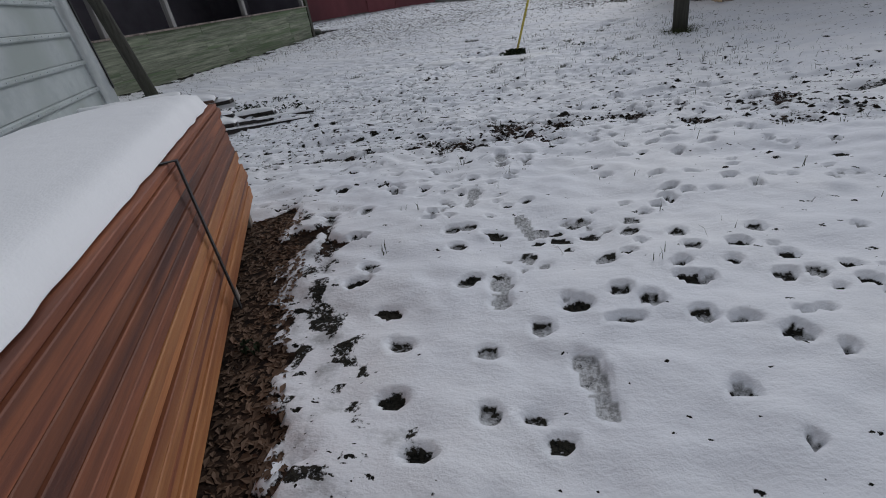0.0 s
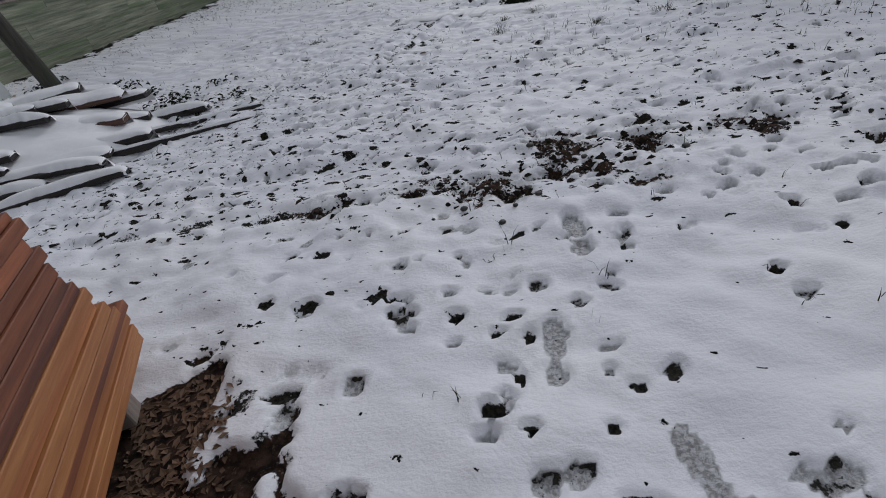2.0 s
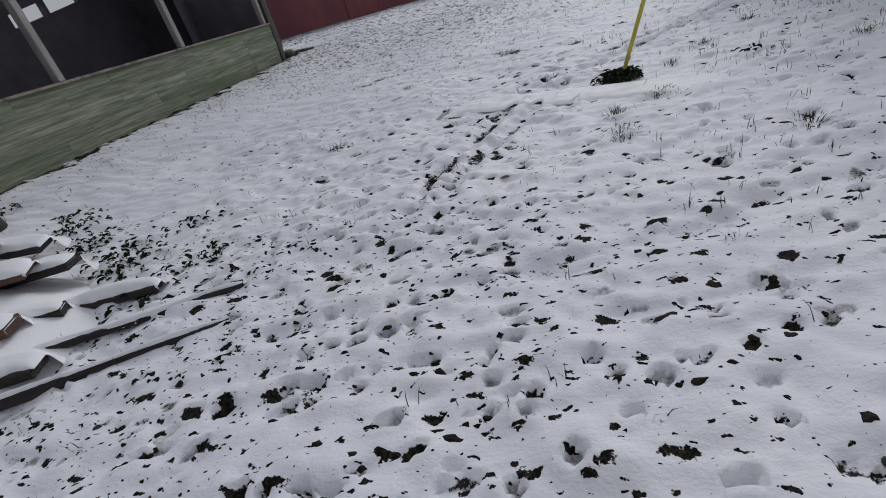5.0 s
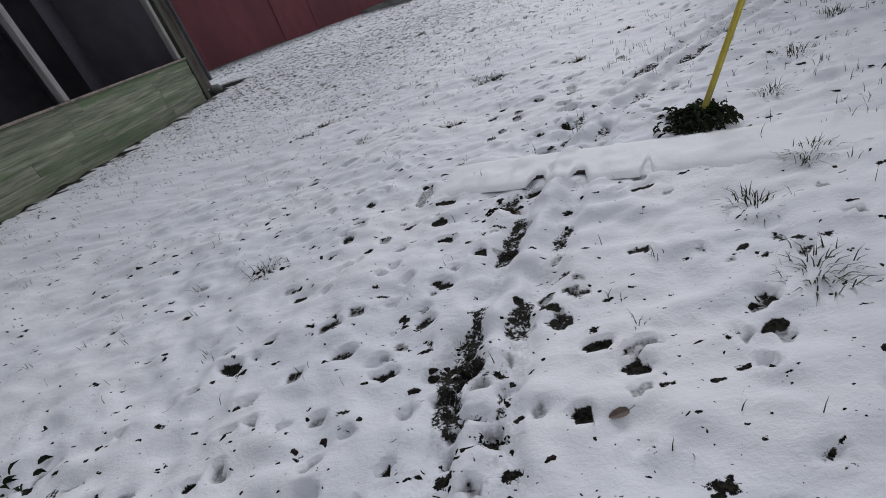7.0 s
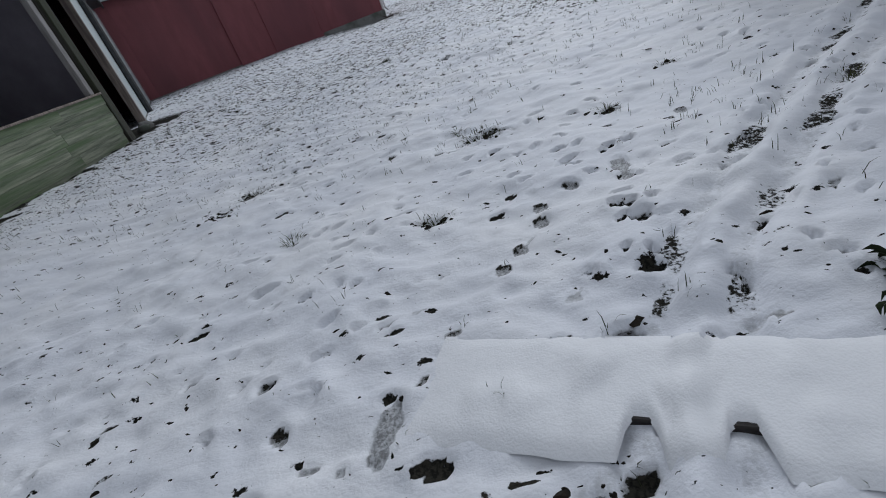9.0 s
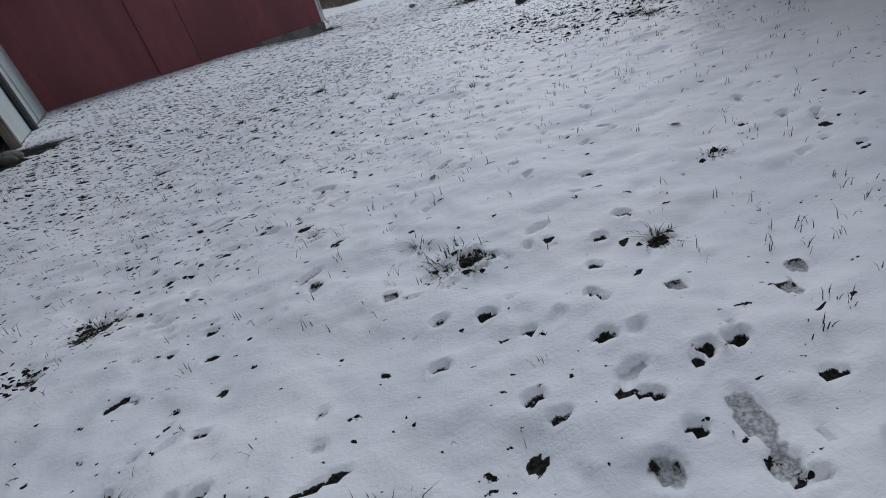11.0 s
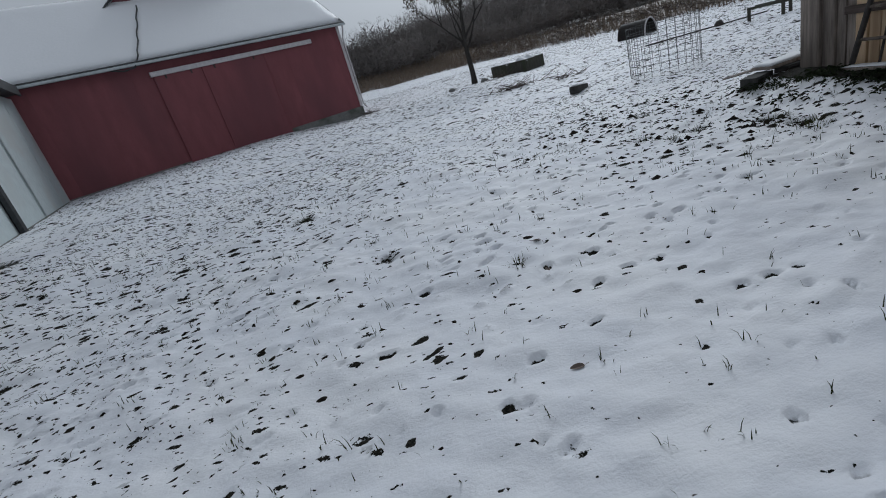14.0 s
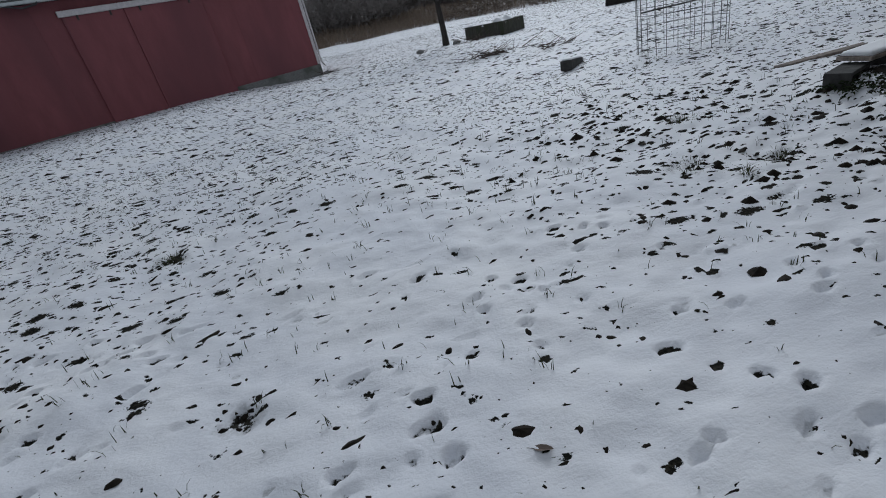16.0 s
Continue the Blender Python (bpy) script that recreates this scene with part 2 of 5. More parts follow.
def ground_material():
    """Thin snow over soil and grass: the 'bare' attribute opens it, the 'field' one turns it to dry grass."""
    m = bpy.data.materials.new("snowy_ground")
    m.use_nodes = True
    n, l = m.node_tree.nodes, m.node_tree.links
    b = n["Principled BSDF"]

    def node(kind, **kw):
        k = n.new(kind)
        for key, v in kw.items():
            k.inputs[key].default_value = v
        return k

    def math_(op, a, c, d=None):
        k = n.new("ShaderNodeMath")
        k.operation = op
        for i, v in enumerate((a, c, d)):
            if v is None:
                continue
            if isinstance(v, (int, float)):
                k.inputs[i].default_value = v
            else:
                l.new(v, k.inputs[i])
        return k.outputs[0]

    def mix(f, a, c):
        k = n.new("ShaderNodeMix")
        k.data_type = "RGBA"
        l.new(f, k.inputs["Factor"])
        for key, v in (("A", a), ("B", c)):
            if isinstance(v, tuple):
                k.inputs[key].default_value = (*v, 1)
            else:
                l.new(v, k.inputs[key])
        return k.outputs["Result"]

    def step(v, lo, hi):
        k = n.new("ShaderNodeMapRange")
        k.interpolation_type = "SMOOTHSTEP"
        k.inputs["From Min"].default_value, k.inputs["From Max"].default_value = lo, hi
        l.new(v, k.inputs["Value"])
        return k.outputs[0]

    tc = n.new("ShaderNodeTexCoord")
    pos = tc.outputs["Object"]

    def noise_(scale, detail=4.0, rough=0.6):
        k = node("ShaderNodeTexNoise", Scale=scale, Detail=detail, Roughness=rough)
        l.new(pos, k.inputs["Vector"])
        return k.outputs["Fac"]

    bare = n.new("ShaderNodeAttribute")
    bare.attribute_name = "bare"
    wet = n.new("ShaderNodeAttribute")
    wet.attribute_name = "slush"
    fld = n.new("ShaderNodeAttribute")
    fld.attribute_name = "field"
    den = n.new("ShaderNodeAttribute")
    den.attribute_name = "clods"
    fine, mid, big = noise_(70, 4), noise_(22, 5), noise_(2.2, 6)
    turn = node("ShaderNodeMapping", Rotation=(0, 0, -0.30), Scale=(1.0, 1.75, 1.0))
    l.new(pos, turn.inputs["Vector"])

    wob = node("ShaderNodeTexNoise", Scale=16.0, Detail=3.0)
    l.new(pos, wob.inputs["Vector"])
    bent = n.new("ShaderNodeVectorMath")
    bent.operation = "MULTIPLY_ADD"
    l.new(wob.outputs["Color"], bent.inputs[0])
    bent.inputs[1].default_value = (0.10, 0.10, 0.0)
    l.new(turn.outputs[0], bent.inputs[2])

    def openings(scale, base, gain, size):
        """Scattered melt holes: one in some cells of a lattice, more and larger where the cover is thin."""
        k = n.new("ShaderNodeTexVoronoi")
        k.voronoi_dimensions = "2D"
        k.inputs["Scale"].default_value = scale
        l.new(bent.outputs[0], k.inputs["Vector"])
        pick = n.new("ShaderNodeSeparateColor")
        l.new(k.outputs["Color"], pick.inputs[0])
        chance = math_("MULTIPLY_ADD", den.outputs["Fac"], gain, base)
        left = math_("MAXIMUM", math_("SUBTRACT", math_("ADD", pick.outputs[0], chance), 1.0), 0.0)
        rad = math_("MULTIPLY", math_("SQRT", left, None), size)
        edge = math_("SUBTRACT", rad, math_("MULTIPLY_ADD", fine, 0.42, math_("SUBTRACT", k.outputs["Distance"], 0.20)))
        return math_("MULTIPLY", step(edge, 0.0, 0.03), math_("GREATER_THAN", left, 0.0))
    xyz = n.new("ShaderNodeSeparateXYZ")
    l.new(pos, xyz.inputs[0])
    back = step(math_("MULTIPLY_ADD", big, 8.0, xyz.outputs["Y"]), 18.0, 22.0)
    close = math_("MAXIMUM", math_("MAXIMUM", openings(5.0, 0.09, 0.30, 0.40), openings(12, 0.06, 0.30, 0.46)), openings(26, 0.01, 0.22, 0.44))
    away = math_("MAXIMUM", openings(3.2, 0.03, 0.40, 0.44), openings(7.0, 0.0, 0.44, 0.46))
    specks = math_("MAXIMUM", math_("MULTIPLY", close, math_("LESS_THAN", back, 0.5)), math_("MULTIPLY", away, math_("GREATER_THAN", back, 0.5)))
    rag = math_("ADD", math_("MULTIPLY", math_("SUBTRACT", fine, 0.5), 0.75), math_("MULTIPLY", math_("SUBTRACT", mid, 0.5), 0.65))
    open_ = math_("MAXIMUM", step(math_("ADD", bare.outputs["Fac"], rag), 0.50, 0.62), specks)
    soil = mix(step(mid, 0.38, 0.62), (0.010, 0.007, 0.006), (0.045, 0.028, 0.020))
    soil = mix(step(noise_(48, 6, 0.75), 0.56, 0.66), soil, (0.12, 0.082, 0.06))
    grassy = mix(step(fine, 0.4, 0.6), (0.010, 0.010, 0.009), (0.032, 0.030, 0.024))
    mud = n.new("ShaderNodeAttribute")
    mud.attribute_name = "mud"
    under = mix(step(math_("MULTIPLY_ADD", rag, 0.5, mud.outputs["Fac"]), 0.3, 0.6), grassy, soil)
    snow = mix(step(noise_(0.9, 6), 0.35, 0.7), (0.76, 0.775, 0.82), (0.84, 0.845, 0.865))
    slush = mix(step(fine, 0.35, 0.65), (0.20, 0.20, 0.20), (0.52, 0.53, 0.55))
    thin = step(math_("ADD", wet.outputs["Fac"], math_("MULTIPLY", rag, 0.75)), 0.40, 0.78)
    white = mix(thin, snow, slush)
    clod = mix(step(fine, 0.42, 0.6), (0.008, 0.008, 0.007), (0.030, 0.027, 0.020))
    under = mix(math_("SUBTRACT", specks, bare.outputs["Fac"]), under, clod)
    col = mix(open_, white, under)
    dry = mix(step(noise_(1.3, 6), 0.4, 0.62), (0.09, 0.066, 0.047), (0.20, 0.155, 0.12))
    dry = mix(step(noise_(0.5, 8, 0.75), 0.60, 0.68), dry, (0.55, 0.56, 0.58))
    litter = mix(step(noise_(0.8, 8, 0.7), 0.40, 0.66), (0.055, 0.047, 0.041), (0.14, 0.122, 0.11))
    dry = mix(step(fld.outputs["Fac"], 1.0, 2.0), dry, litter)
    col = mix(step(fld.outputs["Fac"], 0.0, 1.0), col, dry)
    l.new(col, b.inputs["Base Color"])
    ro = n.new("ShaderNodeMapRange")
    ro.inputs["To Min"].default_value, ro.inputs["To Max"].default_value = 0.6, 0.9
    l.new(open_, ro.inputs["Value"])
    l.new(ro.outputs[0], b.inputs["Roughness"])
    sheen = n.new("ShaderNodeMapRange")
    sheen.inputs["To Min"].default_value, sheen.inputs["To Max"].default_value = 0.4, 0.08
    l.new(open_, sheen.inputs["Value"])
    l.new(sheen.outputs[0], b.inputs["Specular IOR Level"])
    drift = node("ShaderNodeTexNoise", Scale=9.0, Detail=4.0, Roughness=0.6)
    l.new(turn.outputs[0], drift.inputs["Vector"])
    hgt = math_("ADD", math_("MULTIPLY_ADD", open_, -1.6, math_("MULTIPLY", drift.outputs["Fac"], 0.8)), math_("ADD", math_("MULTIPLY", fine, 0.30), math_("MULTIPLY", noise_(190, 2), 0.10)))
    bp = node("ShaderNodeBump", Strength=0.6, Distance=0.016)
    l.new(hgt, bp.inputs["Height"])
    l.new(bp.outputs[0], b.inputs["Normal"])
    return m


GROUND = ground_material()

# ---------------------------------------------------------------- ground
# marks pressed into the snow: x, y
HOLES_A = [(0.26, 1.74), (0.31, 1.45), (0.46, 1.23), (0.97, 1.99), (0.89, 1.32), (0.81, 1.41), (0.14, 1.97), (-0.08, 2.18), (-0.23, 2.65), (-0.58, 3.01), (0.56, 2.67), (0.17, 2.93), (1.72, 2.45), (1.07, 2.61), (1.45, 2.17), (1.15, 1.89), (1.44, 2.29), (0.92, 2.58), (1.56, 1.88), (1.88, 2.35), (1.81, 2.19), (1.45, 1.53), (2.08, 2.13), (0.59, 2.64), (1.08, 2.62), (1.0, 2.74), (0.33, 3.52), (0.61, 3.49), (-0.22, 3.39)]
PAWS_A = [(0.66, 1.4), (0.63, 1.69), (0.83, 1.83), (1.15, 2.08), (1.27, 2.01), (1.43, 1.91), (0.38, 2.51), (0.47, 2.16), (0.76, 2.4), (1.12, 2.35), (1.52, 2.43), (1.49, 2.58), (1.27, 2.62), (1.04, 2.76), (0.41, 2.74), (1.93, 2.2), (1.7, 1.8), (1.84, 2.59), (1.14, 2.36), (0.32, 2.71), (0.83, 2.66), (-0.32, 3.04), (-0.54, 2.93), (-0.23, 2.64), (-0.06, 2.33), (1.29, 2.73)]
BOOTS = [((0.97, 1.71), (1.05, 1.39)), ((0.63, 2.36), (0.66, 1.87)), ((0.67, 2.95), (0.79, 2.56)), ((0.38, 3.36), (0.37, 2.98)), ((0.5, 4.01), (0.54, 3.63)), ((-1.40, 9.42), (-1.46, 9.22)), ((-0.08, 10.85), (-0.14, 10.52))]
HOLES_B = [(-1.51, 8.97), (-0.89, 8.87), (-0.88, 8.55), (-0.94, 8.39), (-1.07, 8.43), (-1.8, 8.61), (-1.28, 8.25), (-1.35, 7.99), (-1.51, 7.7), (-0.69, 7.97), (-0.69, 7.63), (-0.59, 7.5), (-0.78, 7.81), (-1.31, 8.93), (-1.27, 8.68), (-0.37, 8.15), (-3.49, 8.62), (-2.33, 7.97), (-2.12, 8.45), (-1.73, 7.88), (-0.09, 7.68), (-0.72, 8.98), (-0.19, 8.68), (-1.27, 9.16), (-0.57, 9.46), (-0.35, 9.78), (-0.26, 10.28), (-0.23, 10.15)]
PAWS_B = [(-1.66, 8.85), (-1.72, 8.16), (-0.82, 7.95), (-1.94, 7.8), (-1.85, 8.08), (-1.87, 9.15), (-1.92, 8.96), (-1.83, 9.41), (-1.97, 9.69), (-0.76, 9.5), (-0.64, 10.39), (-0.79, 10.19), (-0.9, 10.06), (-0.41, 10.66), (-0.61, 10.54), (0.05, 11.37), (0.5, 11.29), (0.38, 11.18), (-1.12, 11.88), (-1.54, 12.2)]
HOLES_C = [(-0.91, 11.59), (-0.71, 11.52), (-0.58, 11.36), (-0.33, 11.21), (-0.96, 11.31), (-0.06, 11.02), (0.05, 11.02), (-0.32, 10.91), (-0.26, 10.76), (-0.22, 10.41), (-0.73, 10.82), (-0.61, 10.94), (-0.85, 10.61), (-0.67, 11.04), (-1.61, 12.89), (-2.11, 12.09), (-2.04, 11.86), (-1.92, 11.59), (-1.94, 11.35), (-2.61, 12.84), (-0.16, 11.66), (-0.26, 11.46), (-0.05, 11.86), (0.13, 11.99)]
HOLES_D = [(-0.92, 15.56), (-0.5, 15.78), (0.73, 15.38), (0.52, 15.29), (0.93, 15.4), (0.64, 15.7), (1.09, 14.91), (1.25, 14.92), (0.01, 14.75), (-1.41, 15.54), (-1.87, 15.38), (-0.92, 15.33), (-0.84, 16.72), (0.32, 15.7), (-0.33, 16.23), (-0.01, 16.49), (0.07, 16.18), (0.02, 16.34), (1.15, 16.64), (0.98, 16.44), (1.19, 16.2), (1.28, 16.11), (1.23, 15.87), (1.2, 17.54), (0.58, 17.2), (0.44, 17.27), (0.04, 17.45)]
# trampled mud: x, y, radius
MUD = [(0.78, 4.36, 0.16), (0.95, 4.69, 0.14), (0.48, 4.67, 0.2), (0.52, 4.42, 0.12), (-0.2, 4.39, 0.14), (-0.85, 4.27, 0.12), (0.09, 4.33, 0.14), (1.6, 4.72, 0.13), (0.3, 4.24, 0.08), (2.74, 4.26, 0.13), (2.79, 4.76, 0.16), (2.05, 4.36, 0.1), (1.03, 4.73, 0.16), (3.12, 4.52, 0.2), (-2.94, 12.52, 0.12), (-3.18, 12.12, 0.13), (-2.03, 18.89, 0.12), (-0.82, 16.71, 0.07), (-1.21, 7.66, 0.1), (-0.91, 8.88, 0.1), (-0.73, 12.0, 0.10), (2.14, 18.16, 0.13), (2.65, 17.96, 0.12), (2.59, 19.06, 0.1), (3.14, 17.51, 0.12), (3.2, 17.2, 0.12), (0.18, 11.73, 0.05), (-1.21, 10.75, 0.07), (-2.47, 8.85, 0.07), (0.88, 12.34, 0.06)]
RUTS = [[(-1.30, 7.0), (-1.21, 7.66), (-1.07, 8.07), (-0.88, 8.56), (-0.63, 9.24), (-0.15, 9.93), (0.6, 10.67), (1.31, 11.33), (2.6, 12.4)],
        [(-1.10, 7.1), (-0.93, 7.9), (-0.75, 8.2), (-0.47, 8.93), (-0.04, 9.7), (0.57, 10.31), (1.25, 10.94), (2.6, 12.0)],
        [(-2.6, 4.15), (-0.9, 4.28), (0.3, 4.45), (1.6, 4.75), (3.4, 5.0), (6.0, 5.5)],
        [(-2.2, 4.75), (-0.2, 4.85), (1.0, 5.1), (2.8, 5.45), (6.0, 6.1)],
        [(-2.0, 5.4), (0.3, 5.9), (2.5, 6.7), (5.5, 7.6)],
        [(-2.0, 5.9), (0.2, 6.4), (2.4, 7.2), (5.5, 8.1)]]


def axis(lo, hi, step_, out_lo, out_hi, grow):
    mid = list(np.arange(lo, hi + step_ / 2, step_))
    up, d = [], step_
    while (up[-1] if up else hi) < out_hi:
        d = min(d * grow, 9.0)
        up.append((up[-1] if up else hi) + d)
    down, d = [], step_
    while (down[-1] if down else lo) > out_lo:
        d = min(d * grow, 9.0)
        down.append((down[-1] if down else lo) - d)
    return np.array(down[::-1] + mid + up)


def seg_dist(px, py, line):
    best = np.full(px.shape, 1e9)
    for (ax, ay), (bx, by) in zip(line, line[1:]):
        dx, dy = bx - ax, by - ay
        t = np.clip(((px - ax) * dx + (py - ay) * dy) / (dx * dx + dy * dy), 0, 1)
        best = np.minimum(best, np.hypot(px - ax - t * dx, py - ay - t * dy))
    return best


GRID = {}


def at_grid(key, x, y):
    """Bilinear value of a ground grid at one place."""
    i, j = np.searchsorted(GRID["y"], y) - 1, np.searchsorted(GRID["x"], x) - 1
    v = (y - GRID["y"][i]) / (GRID["y"][i + 1] - GRID["y"][i])
    u = (x - GRID["x"][j]) / (GRID["x"][j + 1] - GRID["x"][j])
    g = GRID[key]
    return float((g[i, j] * (1 - u) + g[i, j + 1] * u) * (1 - v) + (g[i + 1, j] * (1 - u) + g[i + 1, j + 1] * u) * v)


def snow_z(x, y):
    return at_grid("z", x, y)


def build_ground():
    xs = axis(-3.2, 3.0, 0.0205, -420, 420, 1.036)
    ys = axis(0.7, 17.8, 0.0205, -60, 520, 1.030)
    X, Y = np.meshgrid(xs, ys)
    Z = relief(X, Y)
    near = np.exp(-(np.clip(np.hypot(X * 0.7, Y - 9) - 18, 0, None) / 25) ** 2)
    bare = np.zeros_like(X)
    wet = np.zeros_like(X)
    dent = np.zeros_like(X)
    mud = np.zeros_like(X)
    soft = (vnoise(X / 0.9, Y / 0.9, 1) - 0.5) * 0.055 + (vnoise(X / 0.34 + 0.4 * Y, Y / 0.24, 2) - 0.5) * 0.044 + (vnoise(X / 0.15 + 2 * vnoise(X, Y, 5), Y / 0.11, 4) - 0.5) * 0.024 + (vnoise(X / 0.07, Y / 0.06, 3) - 0.5) * 0.008
    soft = soft + ss(Y, 2.8, 4.2) * (1 - ss(Y, 9, 13)) * ((vnoise(X / 0.13 + 2 * vnoise(X, Y, 6), Y / 0.09, 14) - 0.5) * 0.034 + (vnoise(X / 0.065, Y / 0.055, 13) - 0.5) * 0.014)
    dent += soft * near
    # density of the small openings where grass and clods poke through
    dens = 0.03 + 0.16 * ss(Y, 3.0, 4.2) * (1 - ss(Y, 10, 12)) + 0.50 * ss(-X, 0.4, 3.2) * ss(Y, 10.5, 14.5) + 0.62 * ss(Y, 15.0, 22)
    dens += 0.42 * np.exp(-((Y - 4.9 - 0.10 * X) / 0.7) ** 2) * ss(X, -4.0, -2.5) + 0.30 * ss(Y, 4.2, 5.2) * (1 - ss(Y, 6.6, 8.5))
    dens += 0.20 * ss(X, 0.3, 2.5) * ss(Y, 5.5, 8) * (1 - ss(Y, 11, 14)) + 0.30 * ss(X, 1.2, 3.0) * ss(Y, 15.5, 17.5) + 0.28 * ss(X, -1.0, 1.0) * ss(Y, 14.2, 17.5) + 0.16 * ss(-X, 0.3, 1.8) * ss(Y, 3.2, 4.6) * (1 - ss(Y, 6.5, 9))
    dens += 0.40 * ss(Y, 12.5, 15.5) * ss(-X, -1.0, 1.8) + 0.60 * ss(-X, 5.9, 7.2) + 0.25 * np.exp(-((Y - 6.2) / 1.2) ** 2) * ss(-X, -0.5, 1)
    dens *= 0.35 + 0.75 * vnoise(X / 1.3, Y / 1.3, 8) + 0.6 * vnoise(X / 0.4, Y / 0.3, 9)
    dens *= 1 - 0.45 * ss(Y, 45, 90)
    grow = 1 + 0.9 * ss(Y, 14, 30)
    ang = 0.35
    U, V = (X * math.cos(ang) + Y * math.sin(ang)), (-X * math.sin(ang) + Y * math.cos(ang))
    wob = (vnoise(X / 0.11, Y / 0.11, 21) - 0.5) * 0.06
    n1 = vnoise((U + wob) / (0.115 * grow), (V + wob) / (0.060 * grow), 11)
    n2 = vnoise((U - wob) / (0.27 * grow), (V + wob) / (0.13 * grow), 12)
    spots = np.clip((n1 * 0.72 + n2 * 0.42 - (1.075 - 0.27 * dens)) * 9, 0, 1)
    spots *= 1 - ss(Y, 9, 13)
    dent -= spots * 0.012
    density = np.clip(dens, 0, 1.15)

    def near_by(x, y, r):
        i0, i1 = np.searchsorted(ys, (y - r, y + r))
        j0, j1 = np.searchsorted(xs, (x - r, x + r))
        return slice(i0, i1), slice(j0, j1)

    def press(x, y, lx, ly, a, depth, b_in, w_in, rim=0.004):
        s = near_by(x, y, max(lx, ly) * 2 + 0.03)
        px, py = X[s] - x, Y[s] - y
        u, v = (px * math.cos(a) + py * math.sin(a)) / lx, (-px * math.sin(a) + py * math.cos(a)) / ly
        r = np.sqrt(u * u + v * v) + (vnoise(X[s] / 0.035, Y[s] / 0.035, 31) - 0.5) * 0.35
        k = 1 - ss(r, 0.82, 1.06)
        dent[s] = dent[s] * (1 - 0.7 * k) - depth * k + rim * np.exp(-((r - 1.3) / 0.22) ** 2)
        bare[s] = np.maximum(bare[s] * (1 - 0.6 * k), b_in * k)
        wet[s] = np.maximum(wet[s], w_in * k)

    def at_here(grid_, x, y):
        return grid_[min(np.searchsorted(ys, y), len(ys) - 1), min(np.searchsorted(xs, x), len(xs) - 1)]

    rnd = random.Random(2)
    for x, y in HOLES_A + HOLES_B:
        press(x, y, rnd.uniform(0.045, 0.07), rnd.uniform(0.03, 0.045), rnd.uniform(-0.4, 0.5), 0.032, rnd.uniform(0.58, 0.9), 0.8)
        if rnd.random() < 0.4:
            press(x + rnd.uniform(-0.05, 0.05), y + rnd.uniform(0.05, 0.09), 0.035, 0.025, rnd.uniform(0, 3), 0.025, 0.5, 0.7)
    for x, y in HOLES_C + HOLES_D:
        press(x, y, rnd.uniform(0.03, 0.055), rnd.uniform(0.022, 0.036), rnd.uniform(-0.5, 0.5), 0.036, rnd.uniform(0.65, 1.0), 0.6)
    for x, y in PAWS_A + PAWS_B:
        a = rnd.uniform(-0.5, 0.5)
        press(x, y, 0.046, 0.044, a, 0.024, 0.42, 0.9)
        for k in range(4):
            t = a + 0.7 + 0.55 * k
            press(x + 0.036 * math.cos(t), y + 0.036 * math.sin(t), 0.016, 0.02, t, 0.010, 0.66, 0.9, 0)
    for (tx, ty), (hx, hy) in BOOTS:
        d = math.hypot(tx - hx, ty - hy)
        k = 0.33 / d if d > 0.36 else 1.0
        cx, cy = (tx + hx) / 2, (ty + hy) / 2
        tx, ty, hx, hy = cx + (tx - cx) * k, cy + (ty - cy) * k, cx + (hx - cx) * k, cy + (hy - cy) * k
        a = math.atan2(ty - hy, tx - hx)
        press(tx + (hx - tx) * 0.32, ty + (hy - ty) * 0.32, 0.105, 0.056, a, 0.024, 0.38, 0.85)
        press(tx + (hx - tx) * 0.80, ty + (hy - ty) * 0.80, 0.062, 0.046, a, 0.024, 0.33, 0.85)
        for j in range(7):                      # sole bars
            q = 0.1 + 0.13 * j
            press(tx + (hx - tx) * q, ty + (hy - ty) * q, 0.012, 0.045, a, 0.007, 0.36, 0.8, 0)
    # trails of older prints
    for x0, y0, x1, y1, count, side in ((0.1, 3.2, -1.9, 9.6, 22, 0.10), (-2.2, 11.2, -2.5, 13.6, 9, 0.06), (1.55, 13.0, 1.35, 11.0, 10, 0.03), (-2.6, 13.5, -5.5, 17.5, 16, 0.12), (1.2, 2.9, 3.2, 3.4, 9, 0.09), (0.4, 5.2, 1.6, 8.6, 12, 0.1), (-0.6, 4.9, -2.6, 8.3, 14, 0.1), (2.3, 1.7, -0.3, 3.6, 16, 0.13), (1.9, 3.3, 0.5, 2.2, 12, 0.12), (2.4, 2.6, 1.3, 1.2, 8, 0.1)):
        for k in range(count):
            q = (k + rnd.uniform(-0.2, 0.2)) / count
            x, y = x0 + (x1 - x0) * q + (side if k % 2 else -side) + rnd.uniform(-0.05, 0.05), y0 + (y1 - y0) * q
            press(x, y, rnd.uniform(0.026, 0.045), rnd.uniform(0.02, 0.034), rnd.uniform(-0.6, 0.6), 0.028, rnd.choice((0.38, 0.5, 0.8)), 0.8)
    for _ in range(70):
        x, y = rnd.uniform(-0.9, 2.6), rnd.gauss(3.7, 0.75)
        if y < 1.9:
            continue
        press(x, y, rnd.uniform(0.024, 0.05), rnd.uniform(0.018, 0.032), rnd.uniform(-0.2, 0.7), 0.03, rnd.choice((0.4, 0.6, 0.9)), 0.75)
